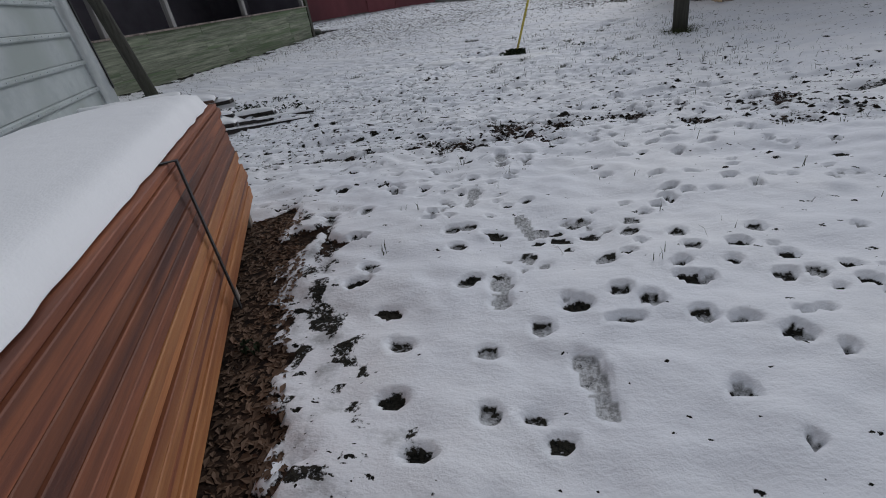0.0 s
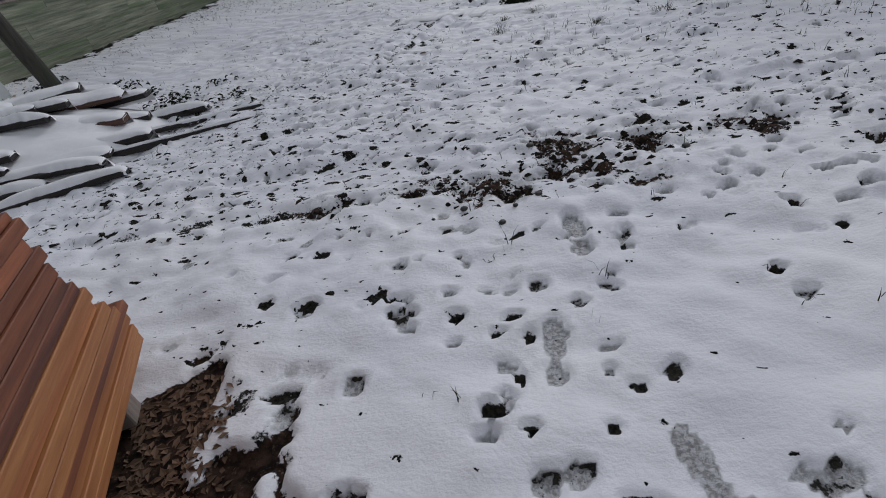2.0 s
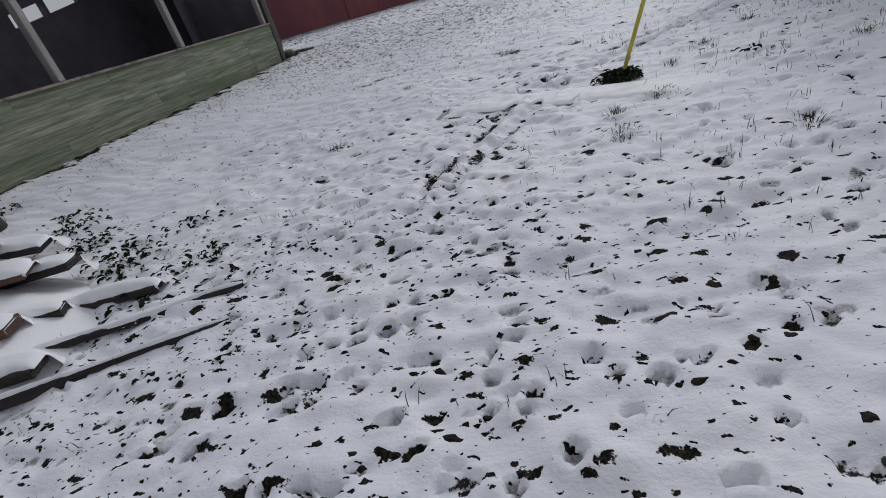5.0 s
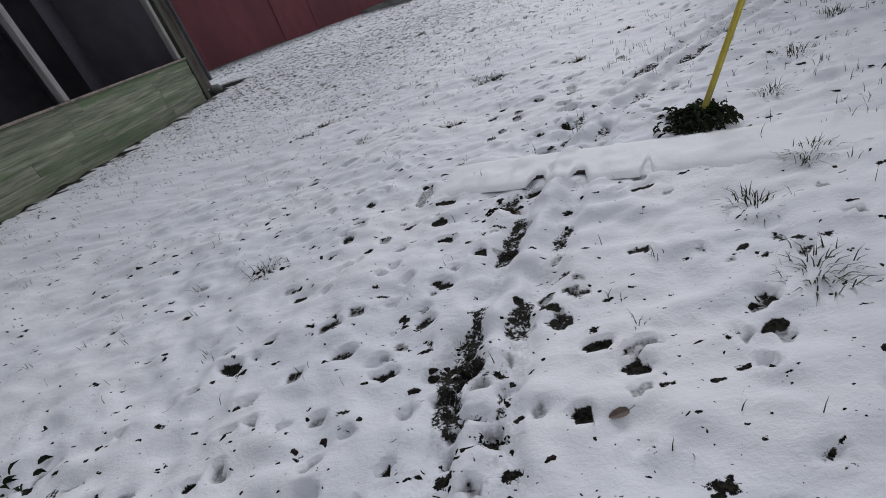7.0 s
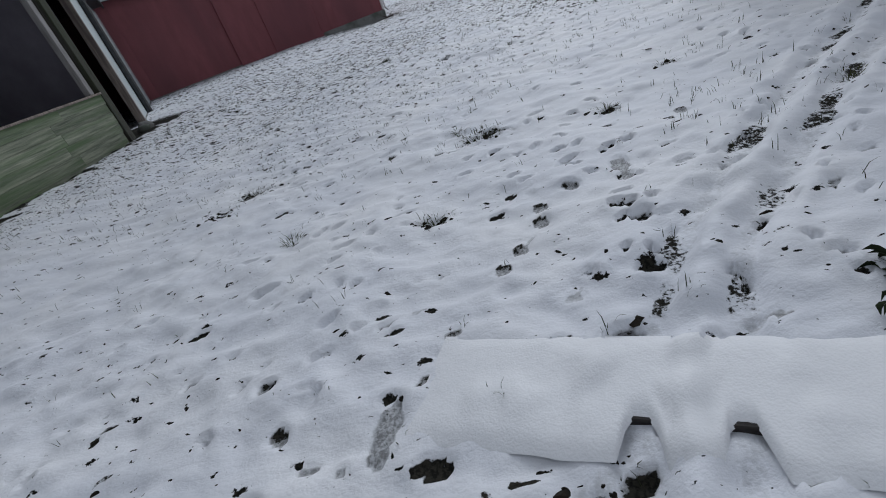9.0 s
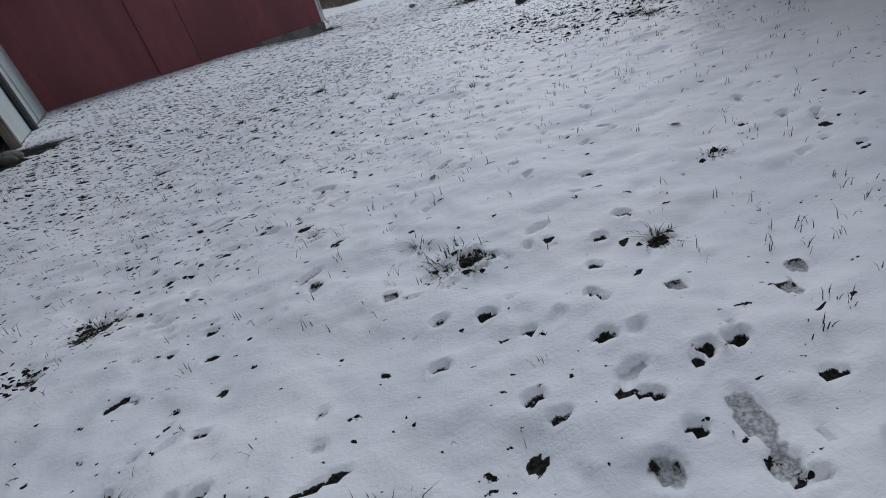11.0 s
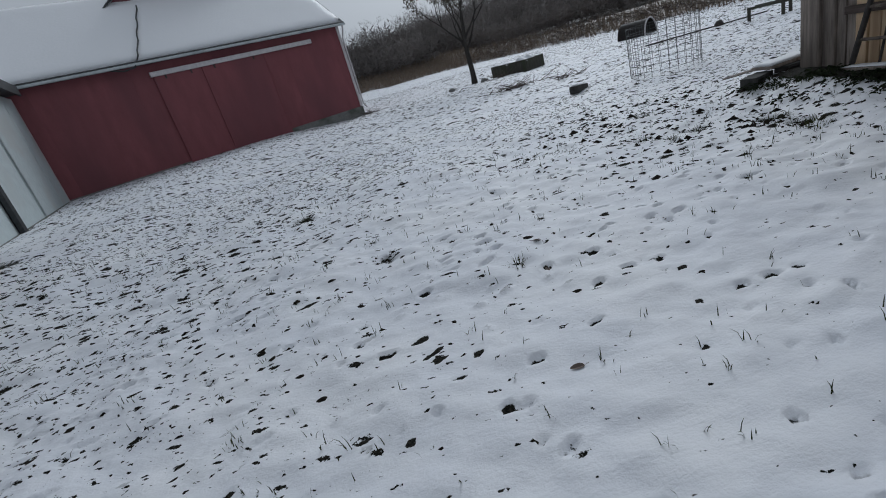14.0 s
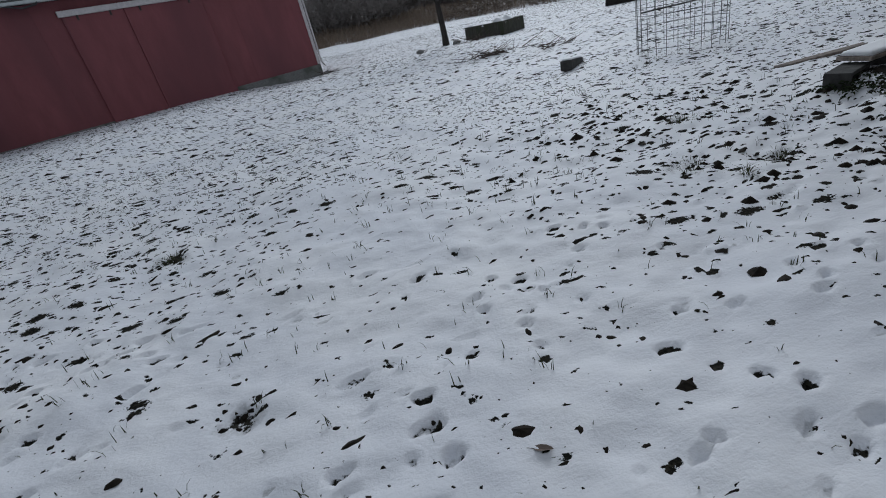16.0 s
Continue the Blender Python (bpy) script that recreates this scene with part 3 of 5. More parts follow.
    # hoof, paw and drip dents all over the trodden yard
    for _ in range(1500):
        x, y = rnd.uniform(-3.1, 2.9), 3.0 + 7.0 * rnd.random()
        if rnd.random() > 0.15 + 1.1 * float(at_here(dens, x, y)):
            continue
        press(x, y, rnd.uniform(0.02, 0.06), rnd.uniform(0.016, 0.036), rnd.gauss(0.3, 0.35), rnd.uniform(0.010, 0.03), rnd.choice((0.0, 0.1, 0.3, 0.55, 0.9)), rnd.choice((0.2, 0.6, 0.8)), 0.005)
    for _ in range(1500):
        x, y = rnd.uniform(-3.1, 2.9), rnd.uniform(9.5, 17.7)
        if rnd.random() > 0.2 + 0.9 * float(at_here(dens, x, y)):
            continue
        long_ = rnd.random() < 0.22 and x < 0.3
        press(x, y, rnd.uniform(0.05, 0.10) if long_ else rnd.uniform(0.02, 0.05), rnd.uniform(0.014, 0.03), rnd.gauss(0.35, 0.25), rnd.uniform(0.008, 0.024), rnd.choice((0.0, 0.0, 0.2, 0.5, 0.9)), rnd.choice((0.1, 0.3, 0.6)), 0.004)
    # dirty slush in the trodden band
    churn = ss(Y, 3.0, 4.2) * (1 - ss(Y, 6.5, 9.5)) * ss(X, -3.5, -1.5) * (1 - ss(X, 3.0, 5.0))
    wet = np.maximum(wet, churn * (0.10 + 0.42 * vnoise(X / 0.33, Y / 0.25, 95)))
    for x, y, r in MUD:
        s = near_by(x, y, r * 3 + 0.1)
        d = np.hypot((X[s] - x) * 0.75, Y[s] - y) / r + (vnoise(X[s] / 0.07, Y[s] / 0.07, 41) - 0.5) * 1.2 + (vnoise(X[s] / 0.2, Y[s] / 0.2, 42) - 0.5) * 1.1 + (vnoise(X[s] / 0.035, Y[s] / 0.03, 43) - 0.5) * 0.7
        k = 1 - ss(d, 0.15, 1.25)
        bare[s] = np.maximum(bare[s], k * 0.66)
        density[s] += 0.35 * (1 - ss(d, 0.8, 2.6))
        if y < 6:
            mud[s] = np.maximum(mud[s], 1 - ss(d, 0.9, 1.8))
        dent[s] -= 0.022 * k + 0.022 * k * (vnoise(X[s] / 0.045, Y[s] / 0.045, 44) - 0.5)
        wet[s] = np.maximum(wet[s], 0.55 * (1 - ss(d, 0.9, 2.2)))
    for i, line in enumerate(RUTS):
        d = seg_dist(X, Y, line) + (vnoise(X / 0.13, Y / 0.13, 51 + i) - 0.5) * 0.05
        k = 1 - ss(d, 0.03, 0.085)
        patchy = ss(vnoise(X / 0.24, Y / 0.24, 61 + i), 0.5, 0.75)
        fade = 1 - ss(np.abs(X), 3.5, 7)
        dent -= (0.03 if i < 2 else 0.016) * k * fade
        dent += 0.012 * np.exp(-((d - 0.13) / 0.04) ** 2) * fade * (1 if i < 2 else 0.4) * (0.2 + 1.6 * vnoise(X / 0.2, Y / 0.2, 91 + i))
        bare = np.maximum(bare, k * fade * patchy * (0.62 if i < 3 else 0.45))
        density += k * fade * 0.3
        wet = np.maximum(wet, k * fade * (0.5 if i < 2 else 0.35))
    # bare strip under the eave of the lumber stack
    un, vn_ = (X + 0.18) * -0.452 + (Y - 1.06) * 0.892, (X + 0.18) * 0.892 + (Y - 1.06) * 0.452
    rag = (vnoise(X / 0.13, Y / 0.13, 71) - 0.5) * 0.3 + (vnoise(X / 0.05, Y / 0.05, 72) - 0.5) * 0.16
    k = ss(vn_, -1.6, -1.4) * (1 - ss(vn_ + rag, 0.20, 0.30)) * ss(un, -3, -2.6) * (1 - ss(un + rag, 2.12, 2.27))
    k2 = np.exp(-((un - 1.65) / 0.38) ** 2) * ss(vn_, -0.1, 0) * (1 - ss(vn_ + rag * 1.8, 0.34, 0.50))
    k = np.maximum(k, k2)
    density = density + 0.75 * ss(vn_, -0.1, 0.1) * (1 - ss(vn_, 0.30, 0.62)) * ss(un, -1, -0.6) * (1 - ss(un, 2.3, 2.7))
    band = ss(vn_, 0.12, 0.28) * (1 - ss(vn_ + rag, 0.42, 0.74)) * ss(un, -1.2, -0.8) * (1 - ss(un, 2.0, 2.4))
    wet = np.maximum(wet, band * (0.25 + 0.5 * vnoise(X / 0.10, Y / 0.10, 73)))
    bare = np.maximum(bare, band * 0.66 * ss(vnoise(X / 0.085, Y / 0.075, 74), 0.56, 0.72))
    bare = np.maximum(bare * (1 - k), k * 0.98)
    mud = np.maximum(mud, k)
    dent = dent * (1 - 0.6 * k) - 0.03 * k
    # sheltered, green strips at the foot of the shed and the long wall
    k = ss(X, 3.85, 4.25) * ss(Y, 12, 14) * (1 - ss(Y + rag, 18.7, 19.2))
    bare = np.maximum(bare, k * 0.95)
    k = ss(-X + rag * 2, 7.05, 7.35) * ss(Y, 8, 9) * (1 - ss(Y, 20, 22))
    bare = np.maximum(bare, k * 0.9)
    GRID["dens"] = np.clip(dens, 0, 1.4)
    density = np.clip(density, 0, 1.0)
    far = Y - edge_y(X)
    field = ss(far + (vnoise(X / 3, Y / 3, 81) - 0.5) * 7, -1, 2) + ss(Y + (vnoise(X / 6, Y / 6, 82) - 0.5) * 8, 108, 116)
    Z = Z + dent
    GRID["x"], GRID["y"], GRID["z"] = xs, ys, Z
    me = bpy.data.meshes.new("ground")
    h, w = X.shape
    co = np.stack([X, Y, Z], -1).reshape(-1, 3).astype(np.float32)
    idx = np.arange(h * w).reshape(h, w)
    quads = np.stack([idx[:-1, :-1], idx[:-1, 1:], idx[1:, 1:], idx[1:, :-1]], -1).reshape(-1, 4)
    me.vertices.add(len(co))
    me.vertices.foreach_set("co", co.ravel())
    me.loops.add(quads.size)
    me.loops.foreach_set("vertex_index", quads.ravel().astype(np.int32))
    me.polygons.add(len(quads))
    me.polygons.foreach_set("loop_start", np.arange(0, quads.size, 4, dtype=np.int32))
    me.polygons.foreach_set("use_smooth", np.ones(len(quads), dtype=bool))
    for name, data in (("bare", bare), ("slush", wet), ("field", field), ("clods", density), ("mud", mud)):
        at = me.attributes.new(name, "FLOAT", "POINT")
        at.data.foreach_set("value", data.ravel().astype(np.float32))
    me.update()
    me.materials.append(GROUND)
    return tagged(new("ground", me), "trampled thin snow over muddy lawn and dry field", "ground", kind="structure")


build_ground()


def build_clods():
    """Dark clods and tussocks showing through the snow, thick where the cover is thin."""
    rnd = random.Random(77)
    verts, faces = [], []
    for lo, hi, half, tries, s0, s1 in ((1.6, 11.0, 5.0, 8500, 0.007, 0.026), (11.0, 15.0, 7.0, 9500, 0.007, 0.026), (15.0, 24.0, 8.5, 26000, 0.008, 0.034), (24.0, 60.0, 22.0, 20000, 0.02, 0.08)):
        for _ in range(tries):
            y = rnd.uniform(lo, hi)
            x = rnd.uniform(-half, half)
            if y > float(edge_y(x)) - 1 or (x < 0.25 and y < 2.6) or x < -7.2 and y < 24:
                continue
            if rnd.random() > at_grid("dens", x, y) ** 1.5 * 1.1:
                continue
            z = snow_z(x, y)
            a = rnd.gauss(0.32, 0.35)
            w = s0 + (s1 - s0) * rnd.random() ** 2.2
            ln = w * rnd.choice((0.9, 1.0, 1.2, 1.5, 2.2))
            c, n_ = math.cos(a), math.sin(a)
            i = len(verts)
            k = 9
            for j in range(k):
                t = 6.2832 * j / k
                q = rnd.uniform(0.45, 1.35)
                u, v = ln * q * math.cos(t), w * q * math.sin(t)
                px, py = x + u * c - v * n_, y + u * n_ + v * c
                verts.append((px, py, z - 0.006 + 0.3 * w * rnd.uniform(-0.3, 0.3)))
            verts.append((x, y, z + 0.35 * w * rnd.uniform(0.3, 1.2)))
            for j in range(k):
                faces.append((i + j, i + (j + 1) % k, i + k))
    for mx, my, r in MUD + [(2.6, 17.4, 0.6), (3.3, 18.5, 0.5), (2.9, 20.0, 0.6), (2.1, 19.2, 0.5)]:
        for _ in range(int((260 if r < 0.3 else 110) * r)):
            x, y = mx + rnd.gauss(0, r * 0.9), my + rnd.gauss(0, r * 0.6)
            z, w = snow_z(x, y), (0.006 + 0.02 * rnd.random() ** 1.5) * (2.0 if r > 0.3 else 1)
            i = len(verts)
            for j in range(7):
                t, q = 0.8976 * j, rnd.uniform(0.6, 1.3)
                verts.append((x + 1.3 * w * q * math.cos(t), y + w * q * math.sin(t), z - 0.005))
            verts.append((x, y, z + w * rnd.uniform(0.3, 0.9)))
            for j in range(7):
                faces.append((i + j, i + (j + 1) % 7, i + 7))
    me = bpy.data.meshes.new("clods")
    me.from_pydata(verts, [], faces)
    me.materials.append(CLOD)
    tagged(new("clods", me), "dark wet clods and leaf scraps poking through thin snow", "soil", kind="stuff")
    # brown leaf litter on the bare strip beside the boards
    verts, faces = [], []
    for _ in range(2600):
        u, v = rnd.uniform(-0.6, 2.2), rnd.uniform(-0.03, 0.38)
        if v > 0.24 + 0.25 * math.exp(-((u - 1.65) / 0.5) ** 2) * rnd.random():
            continue
        x, y = -0.18 - 0.452 * u + 0.892 * v, 1.06 + 0.892 * u + 0.452 * v
        z = snow_z(x, y)
        a, w = rnd.uniform(0, 6.28), rnd.uniform(0.004, 0.013)
        ln = w * rnd.uniform(1, 3)
        i = len(verts)
        for du, dv, dz in ((-ln, 0, 0.002), (0, -w, 0.004), (ln, 0, 0.003), (0, w, 0.009)):
            verts.append((x + du * math.cos(a) - dv * math.sin(a), y + du * math.sin(a) + dv * math.cos(a), z + dz * rnd.uniform(0.5, 1.4)))
        faces.append((i, i + 1, i + 2, i + 3))
    me = bpy.data.meshes.new("leaf_litter")
    me.from_pydata(verts, [], faces)
    me.materials.append(LITTER)
    tagged(new("leaf_litter", me), "brown leaf litter and bark chips on bare soil", "litter", kind="stuff")


build_clods()


def wall_frame(a, b, z=0.0):
    """Local x along the wall from a to b, y to its left hand, z up."""
    d = Vector((b[0] - a[0], b[1] - a[1], 0)).normalized()
    n = Vector((-d.y, d.x, 0))
    return Matrix(((d.x, n.x, 0, a[0]), (d.y, n.y, 0, a[1]), (0, 0, 1, z), (0, 0, 0, 1)))


# ---------------------------------------------------------------- red barn
def snow_slab(lo, hi, n_u=40, n_v=14, thick=0.10, rough=0.03, seed=4):
    """A soft-edged sheet of snow over a flat rectangle (local x, y), with a closed underside."""
    bm = bmesh.new()
    us, vs = np.linspace(lo[0], hi[0], n_u), np.linspace(lo[1], hi[1], n_v)
    grid = []
    for u in us:
        row = []
        for v in vs:
            e = min(u - lo[0], hi[0] - u, v - lo[1], hi[1] - v)
            q = min(1.0, e / (thick * 1.3))
            z = thick * (q * (2 - q)) ** 0.5 + rough * (noise.noise((u * 1.7, v * 1.7, seed)) * q)
            row.append(bm.verts.new((u + 0.5 * rough * noise.noise((u * 3, v * 3, seed + 9)), v + 0.6 * rough * noise.noise((v * 4, u * 4, seed + 5)), max(z, 0.004))))
        grid.append(row)
    for i in range(n_u - 1):
        for j in range(n_v - 1):
            bm.faces.new((grid[i][j], grid[i + 1][j], grid[i + 1][j + 1], grid[i][j + 1]))
    rim = [grid[i][0] for i in range(n_u)] + [grid[-1][j] for j in range(1, n_v)] + [grid[i][-1] for i in range(n_u - 2, -1, -1)] + [grid[0][j] for j in range(n_v - 2, 0, -1)]
    bm.faces.new(rim[::-1])
    return bm


def build_barn():
    m = wall_frame((-20.6, 28.74), (-3.4, 42.5))           # x: to the free corner, y: into the barn
    L, DEPTH, EAVE, RIDGE = 22.03, 8.6, 5.0, 8.45
    barn = thing("barn", m, "red-painted barn with a snow-covered gable roof", "barn")
    z0 = -0.5
    wall = part("wall", boxed((0, 0.02, 0.25), (L, 0.16, EAVE)), RED_PAINT, barn)
    u = 0.0
    while u < L - 0.01:                                     # siding in broad sheets with fine laps
        w = min(3.7, L - u)
        part("panel", boxed((u, RNG.uniform(-0.003, 0.003), 0.25), (u + w - 0.004, 0.018, EAVE - 0.01)), RED_PAINT, wall)
        u += w
    gable = bmesh.new()
    prism(gable, [(0, 0.25), (DEPTH, 0.25), (DEPTH, EAVE), (DEPTH / 2, RIDGE - 0.1), (0, EAVE)], 0.16, Matrix(((0, -1, 0, L), (1, 0, 0, 0), (0, 0, 1, 0), (0, 0, 0, 1))))
    part("gable_wall", gable, RED_PAINT, barn)
    part("back_wall", boxed((0, DEPTH - 0.16, 0), (L - 0.17, DEPTH, EAVE)), RED_PAINT, barn)
    part("foundation", boxed((0, -0.05, z0), (L + 0.03, 0.3, 0.30), 0.02), CONCRETE, barn, "stained grey concrete foundation")
    # roof planes
    slope = math.atan2(RIDGE - EAVE, DEPTH / 2)
    run = (DEPTH / 2) / math.cos(slope)
    for side in (0, 1):
        rm = Matrix.Translation((0, 0 if side == 0 else DEPTH, EAVE)) @ (Matrix.Identity(4) if side == 0 else Matrix.Translation((L, 0, 0)) @ Matrix.Rotation(math.pi, 4, "Z")) @ Matrix.Rotation(slope, 4, "X")
        bm = boxed((-0.3, -0.42, 0.02), (L + 0.3, run, 0.12))
        bm.transform(rm)
        roof = part("roof", bm, DARK_TRIM, barn)
        bm = snow_slab((-0.26, -0.33), (L + 0.26, run + 0.05), 60, 16, 0.10, 0.03, 3 + side)
        bm.transform(rm @ Matrix.Translation((0, 0, 0.125)))
        part("snow_cover", bm, SNOW, roof, "smooth white snow", smooth=True)
    part("gutter", boxed((-0.2, -0.50, EAVE - 0.30), (L + 0.28, -0.38, EAVE - 0.19), 0.02), GREY_METAL, barn, "pale metal gutter")
    part("soffit", boxed((0, -0.37, EAVE - 0.26), (L + 0.2, -0.005, EAVE - 0.2)), DARK_TRIM, barn)
    part("corner_trim", boxed((L - 0.12, -0.035, 0.32), (L + 0.045, -0.008, EAVE - 0.27)), PALE_TRIM, barn, "pale corner board")
    tube([(L + 0.1, -0.42, EAVE - 0.3), (L + 0.1, -0.3, EAVE - 0.6), (L + 0.09, -0.09, EAVE - 0.9), (L + 0.09, -0.09, 0.4), (L + 0.14, -0.3, 0.18)], 0.045, "downpipe", PALE_TRIM, barn)
    # sliding doors on a track
    def along(x):
        return (x + 20.6) / 0.7808
    t0, t1, s = along(-11.35), along(-4.9), along(-9.6)
    part("door_track", boxed((t0, -0.16, 4.17), (t1, -0.03, 4.38), 0.015), PALE_TRIM, barn, "pale weathered door track cover")
    for a, b in ((t0 + 0.1, s - 0.015), (s + 0.015, s + 3.2)):
        bm = bmesh.new()
        box(bm, (a, -0.075, 0.12), (b, -0.02, 4.16))
        d = part("door", bm, RED_PAINT, barn, "closed red sliding door")
        part("stile", boxed((a, -0.09, 0.12), (a + 0.05, -0.077, 4.14)), RED_PAINT, d)
        part("stile", boxed((b - 0.05, -0.09, 0.12), (b, -0.077, 4.14)), RED_PAINT, d)
    for k in (t0 + 0.6, s - 0.5, s + 0.6, s + 2.6):
        part("hanger", boxed((k - 0.03, -0.12, 4.0), (k + 0.03, -0.08, 4.2)), RUST, barn)
    # cross gable on the ridge
    fm = Matrix.Translation((15.4, DEPTH / 2 - 0.75, 0))
    bm = bmesh.new()
    prism(bm, [(-3.4, 7.55), (3.4, 7.55), (3.4, 7.75), (0.0, 10.4), (-3.4, 7.75)], 1.5, fm)
    dorm = part("dormer", bm, RED_PAINT, barn, "red cross gable on the ridge")
    for sgn in (-1, 1):
        a = math.atan2(10.4 - 7.75, 3.4) * -sgn
        rb = boxed((-2.35, -0.35, 0.02), (2.35, 1.85, 0.10))
        rb.transform(fm @ Matrix.Translation((sgn * 1.78, 0, 9.05)) @ Matrix.Rotation(-a, 4, "Y"))
        part("dormer_roof", rb, DARK_TRIM, dorm)
    # lightning cable lying on the roof snow
    pts = []
    for k in range(12):
        q = k / 11
        v = (1 - q) * 4.2
        u = 13.35 - 1.65 * q + 0.03 * math.sin(q * 19)
        pts.append((u, -0.42 + v * math.cos(slope) + 0.42 * (1 - math.cos(slope)), EAVE + v * math.sin(slope) - 0.25 + 0.36))
    pts += [(pts[-1][0] - 0.35, -0.5, EAVE - 0.35), (pts[-1][0] - 0.8, -0.45, EAVE - 0.42), (pts[-1][0] - 1.3, -0.45, EAVE - 0.3)]
    tube(pts, 0.032, "cable", DARK_TRIM, barn, label="dark cable hanging over the snowy roof")
    return barn


build_barn()

# ---------------------------------------------------------------- white metal building against the barn
def build_white():
    m = wall_frame((-9.25, 21.9), (-15.15, 32.9))
    L = 12.45
    b = thing("metal_building", m, "white ribbed metal building beside a dark open bay", "building")
    bm = bmesh.new()
    u = 0.0
    while u < L - 0.05:
        w = min(3.6, L - u)
        sheet = boxed((u + 0.004, 0, 0.25), (u + w - 0.004, 0.06, 4.45))
        box(sheet, (u + 0.01, -0.010, 0.25), (u + 0.03, 0.001, 4.45))
        part("panel", sheet, WHITE_METAL, b)
        u += w
    part("jamb", boxed((-0.22, -0.05, -0.2), (0.0, 0.16, 3.9), 0.01), WEATHERED, b, "dark weathered door jamb")
    part("skirt", boxed((0.0, -0.02, -0.2), (L, 0.05, 0.27)), CONCRETE, b)
    tube([(3.75, -0.12, 4.3), (3.75, -0.10, 0.25), (3.75, -0.3, 0.05)], 0.10, "downpipe", DARK_TRIM, b, label="dark green downpipe")
    part("seam_strip", boxed((7.3, -0.05, 0.3), (7.42, -0.014, 4.4)), GREY_METAL, b)
    part("end_trim", boxed((L - 0.1, -0.03, 0.25), (L + 0.02, -0.013, 4.45)), PALE_TRIM, b)
    part("fascia", boxed((-4.6, -0.45, 4.42), (L - 0.4, -0.38, 4.78)), DARK_TRIM, b)
    bm = boxed((-4.6, -0.38, 4.5), (L - 0.4, 2.3, 4.62))
    part("roof", bm, DARK_TRIM, b)
    sn = snow_slab((-4.6, -0.42), (L - 0.45, 2.2), 30, 14, 0.13, 0.04, 8)
    sn.transform(Matrix.Translation((0, 0, 4.79)))
    part("snow_cover", sn, SNOW, b, "white snow", smooth=True)
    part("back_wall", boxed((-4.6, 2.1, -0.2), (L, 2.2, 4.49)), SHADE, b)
    part("lintel", boxed((-4.5, -0.02, 3.9), (-0.0, 0.14, 4.42)), WEATHERED, b)
    return b


build_white()

# ---------------------------------------------------------------- long open-fronted shed with a plank knee wall


def build_knee():
    m = wall_frame((-7.4, 6.4), (-7.4, 18.1))
    L = 11.7
    b = thing("open_shed", m, "weathered open-fronted shed with algae-green plank base", "shed")
    base = part("knee_wall", boxed((0, 0.05, -0.1), (L - 0.05, 0.16, 1.20)), WEATHERED, b)
    z, row = 0.10, 0
    while z < 1.24:
        h = (0.17, 0.21, 0.19, 0.2, 0.18, 0.2)[row % 6]
        u = -((row * 1.37) % 2.2)
        while u < L - 0.1:
            w = RNG.uniform(1.6, 3.1)
            a, c = max(u, 0), min(u + w, L - RNG.uniform(0, 0.1))
            if c - a > 0.2:
                part("plank", boxed((a + 0.0008, RNG.uniform(-0.004, 0.004), z + 0.0008), (c - 0.0008, 0.05, min(z + h, 1.25) - 0.0008), 0.002), GREEN_WOOD, base)
            u += w
        z += h
        row += 1
    part("sill", boxed((0, -0.035, 1.235), (L - 0.02, 0.19, 1.275), 0.006), WEATHERED, b)
    part("sole_board", boxed((0, -0.03, -0.05), (L, 0.04, 0.105), 0.006), POST_WOOD, b)
    for y in (9.0, 11.0, 14.1, 17.85):
        part("post", boxed((y - 6.4 - 0.06, -0.02, 1.277), (y - 6.4 + 0.06, 0.1, 4.15), 0.008), PALE_WOOD, b, "grey weathered post")
    part("end_post", boxed((L - 0.02, -0.02, -0.2), (L + 0.16, 0.14, 4.15), 0.008), POST_WOOD, b)
    part("header", boxed((-0.1, -0.05, 4.15), (L + 0.2, 0.14, 4.4), 0.008), WEATHERED, b)
    # the back wall stops short of the rafters and leaves a rising strip of sky
    def rise(u):
        return 2.50 + 0.19 * (u - 7.9)
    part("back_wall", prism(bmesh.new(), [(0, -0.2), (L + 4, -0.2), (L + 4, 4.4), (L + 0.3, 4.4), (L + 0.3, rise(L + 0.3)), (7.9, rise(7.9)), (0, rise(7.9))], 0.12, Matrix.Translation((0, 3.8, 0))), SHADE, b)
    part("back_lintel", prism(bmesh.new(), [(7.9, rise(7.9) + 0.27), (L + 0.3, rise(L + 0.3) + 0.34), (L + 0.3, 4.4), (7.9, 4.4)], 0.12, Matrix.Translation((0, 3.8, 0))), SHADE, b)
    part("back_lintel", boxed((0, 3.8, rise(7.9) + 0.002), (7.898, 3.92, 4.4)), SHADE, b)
    # added wall: closes this end so light and the view beyond stay out
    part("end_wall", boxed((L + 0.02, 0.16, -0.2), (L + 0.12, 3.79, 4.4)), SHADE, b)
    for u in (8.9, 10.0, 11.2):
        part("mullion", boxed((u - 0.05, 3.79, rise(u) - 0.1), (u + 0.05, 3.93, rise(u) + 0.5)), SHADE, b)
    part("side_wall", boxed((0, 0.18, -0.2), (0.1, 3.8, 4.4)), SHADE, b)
    rb = boxed((-0.3, -0.4, 4.41), (L + 0.35, 4.1, 4.5))
    part("roof", rb, DARK_TRIM, b)
    sn = snow_slab((-0.3, -0.4), (L + 0.35, 4.1), 30, 14, 0.11, 0.03, 6)
    sn.transform(Matrix.Translation((0, 0, 4.505)))
    part("snow_cover", sn, SNOW, b, "white snow", smooth=True)
    return b


PALE_WOOD = mat("grey_post", (0.22, 0.21, 0.20), (0.37, 0.355, 0.34), 7, 0.85, 0.3, 0, None, 1, (4, 4, 0.4))
build_knee()

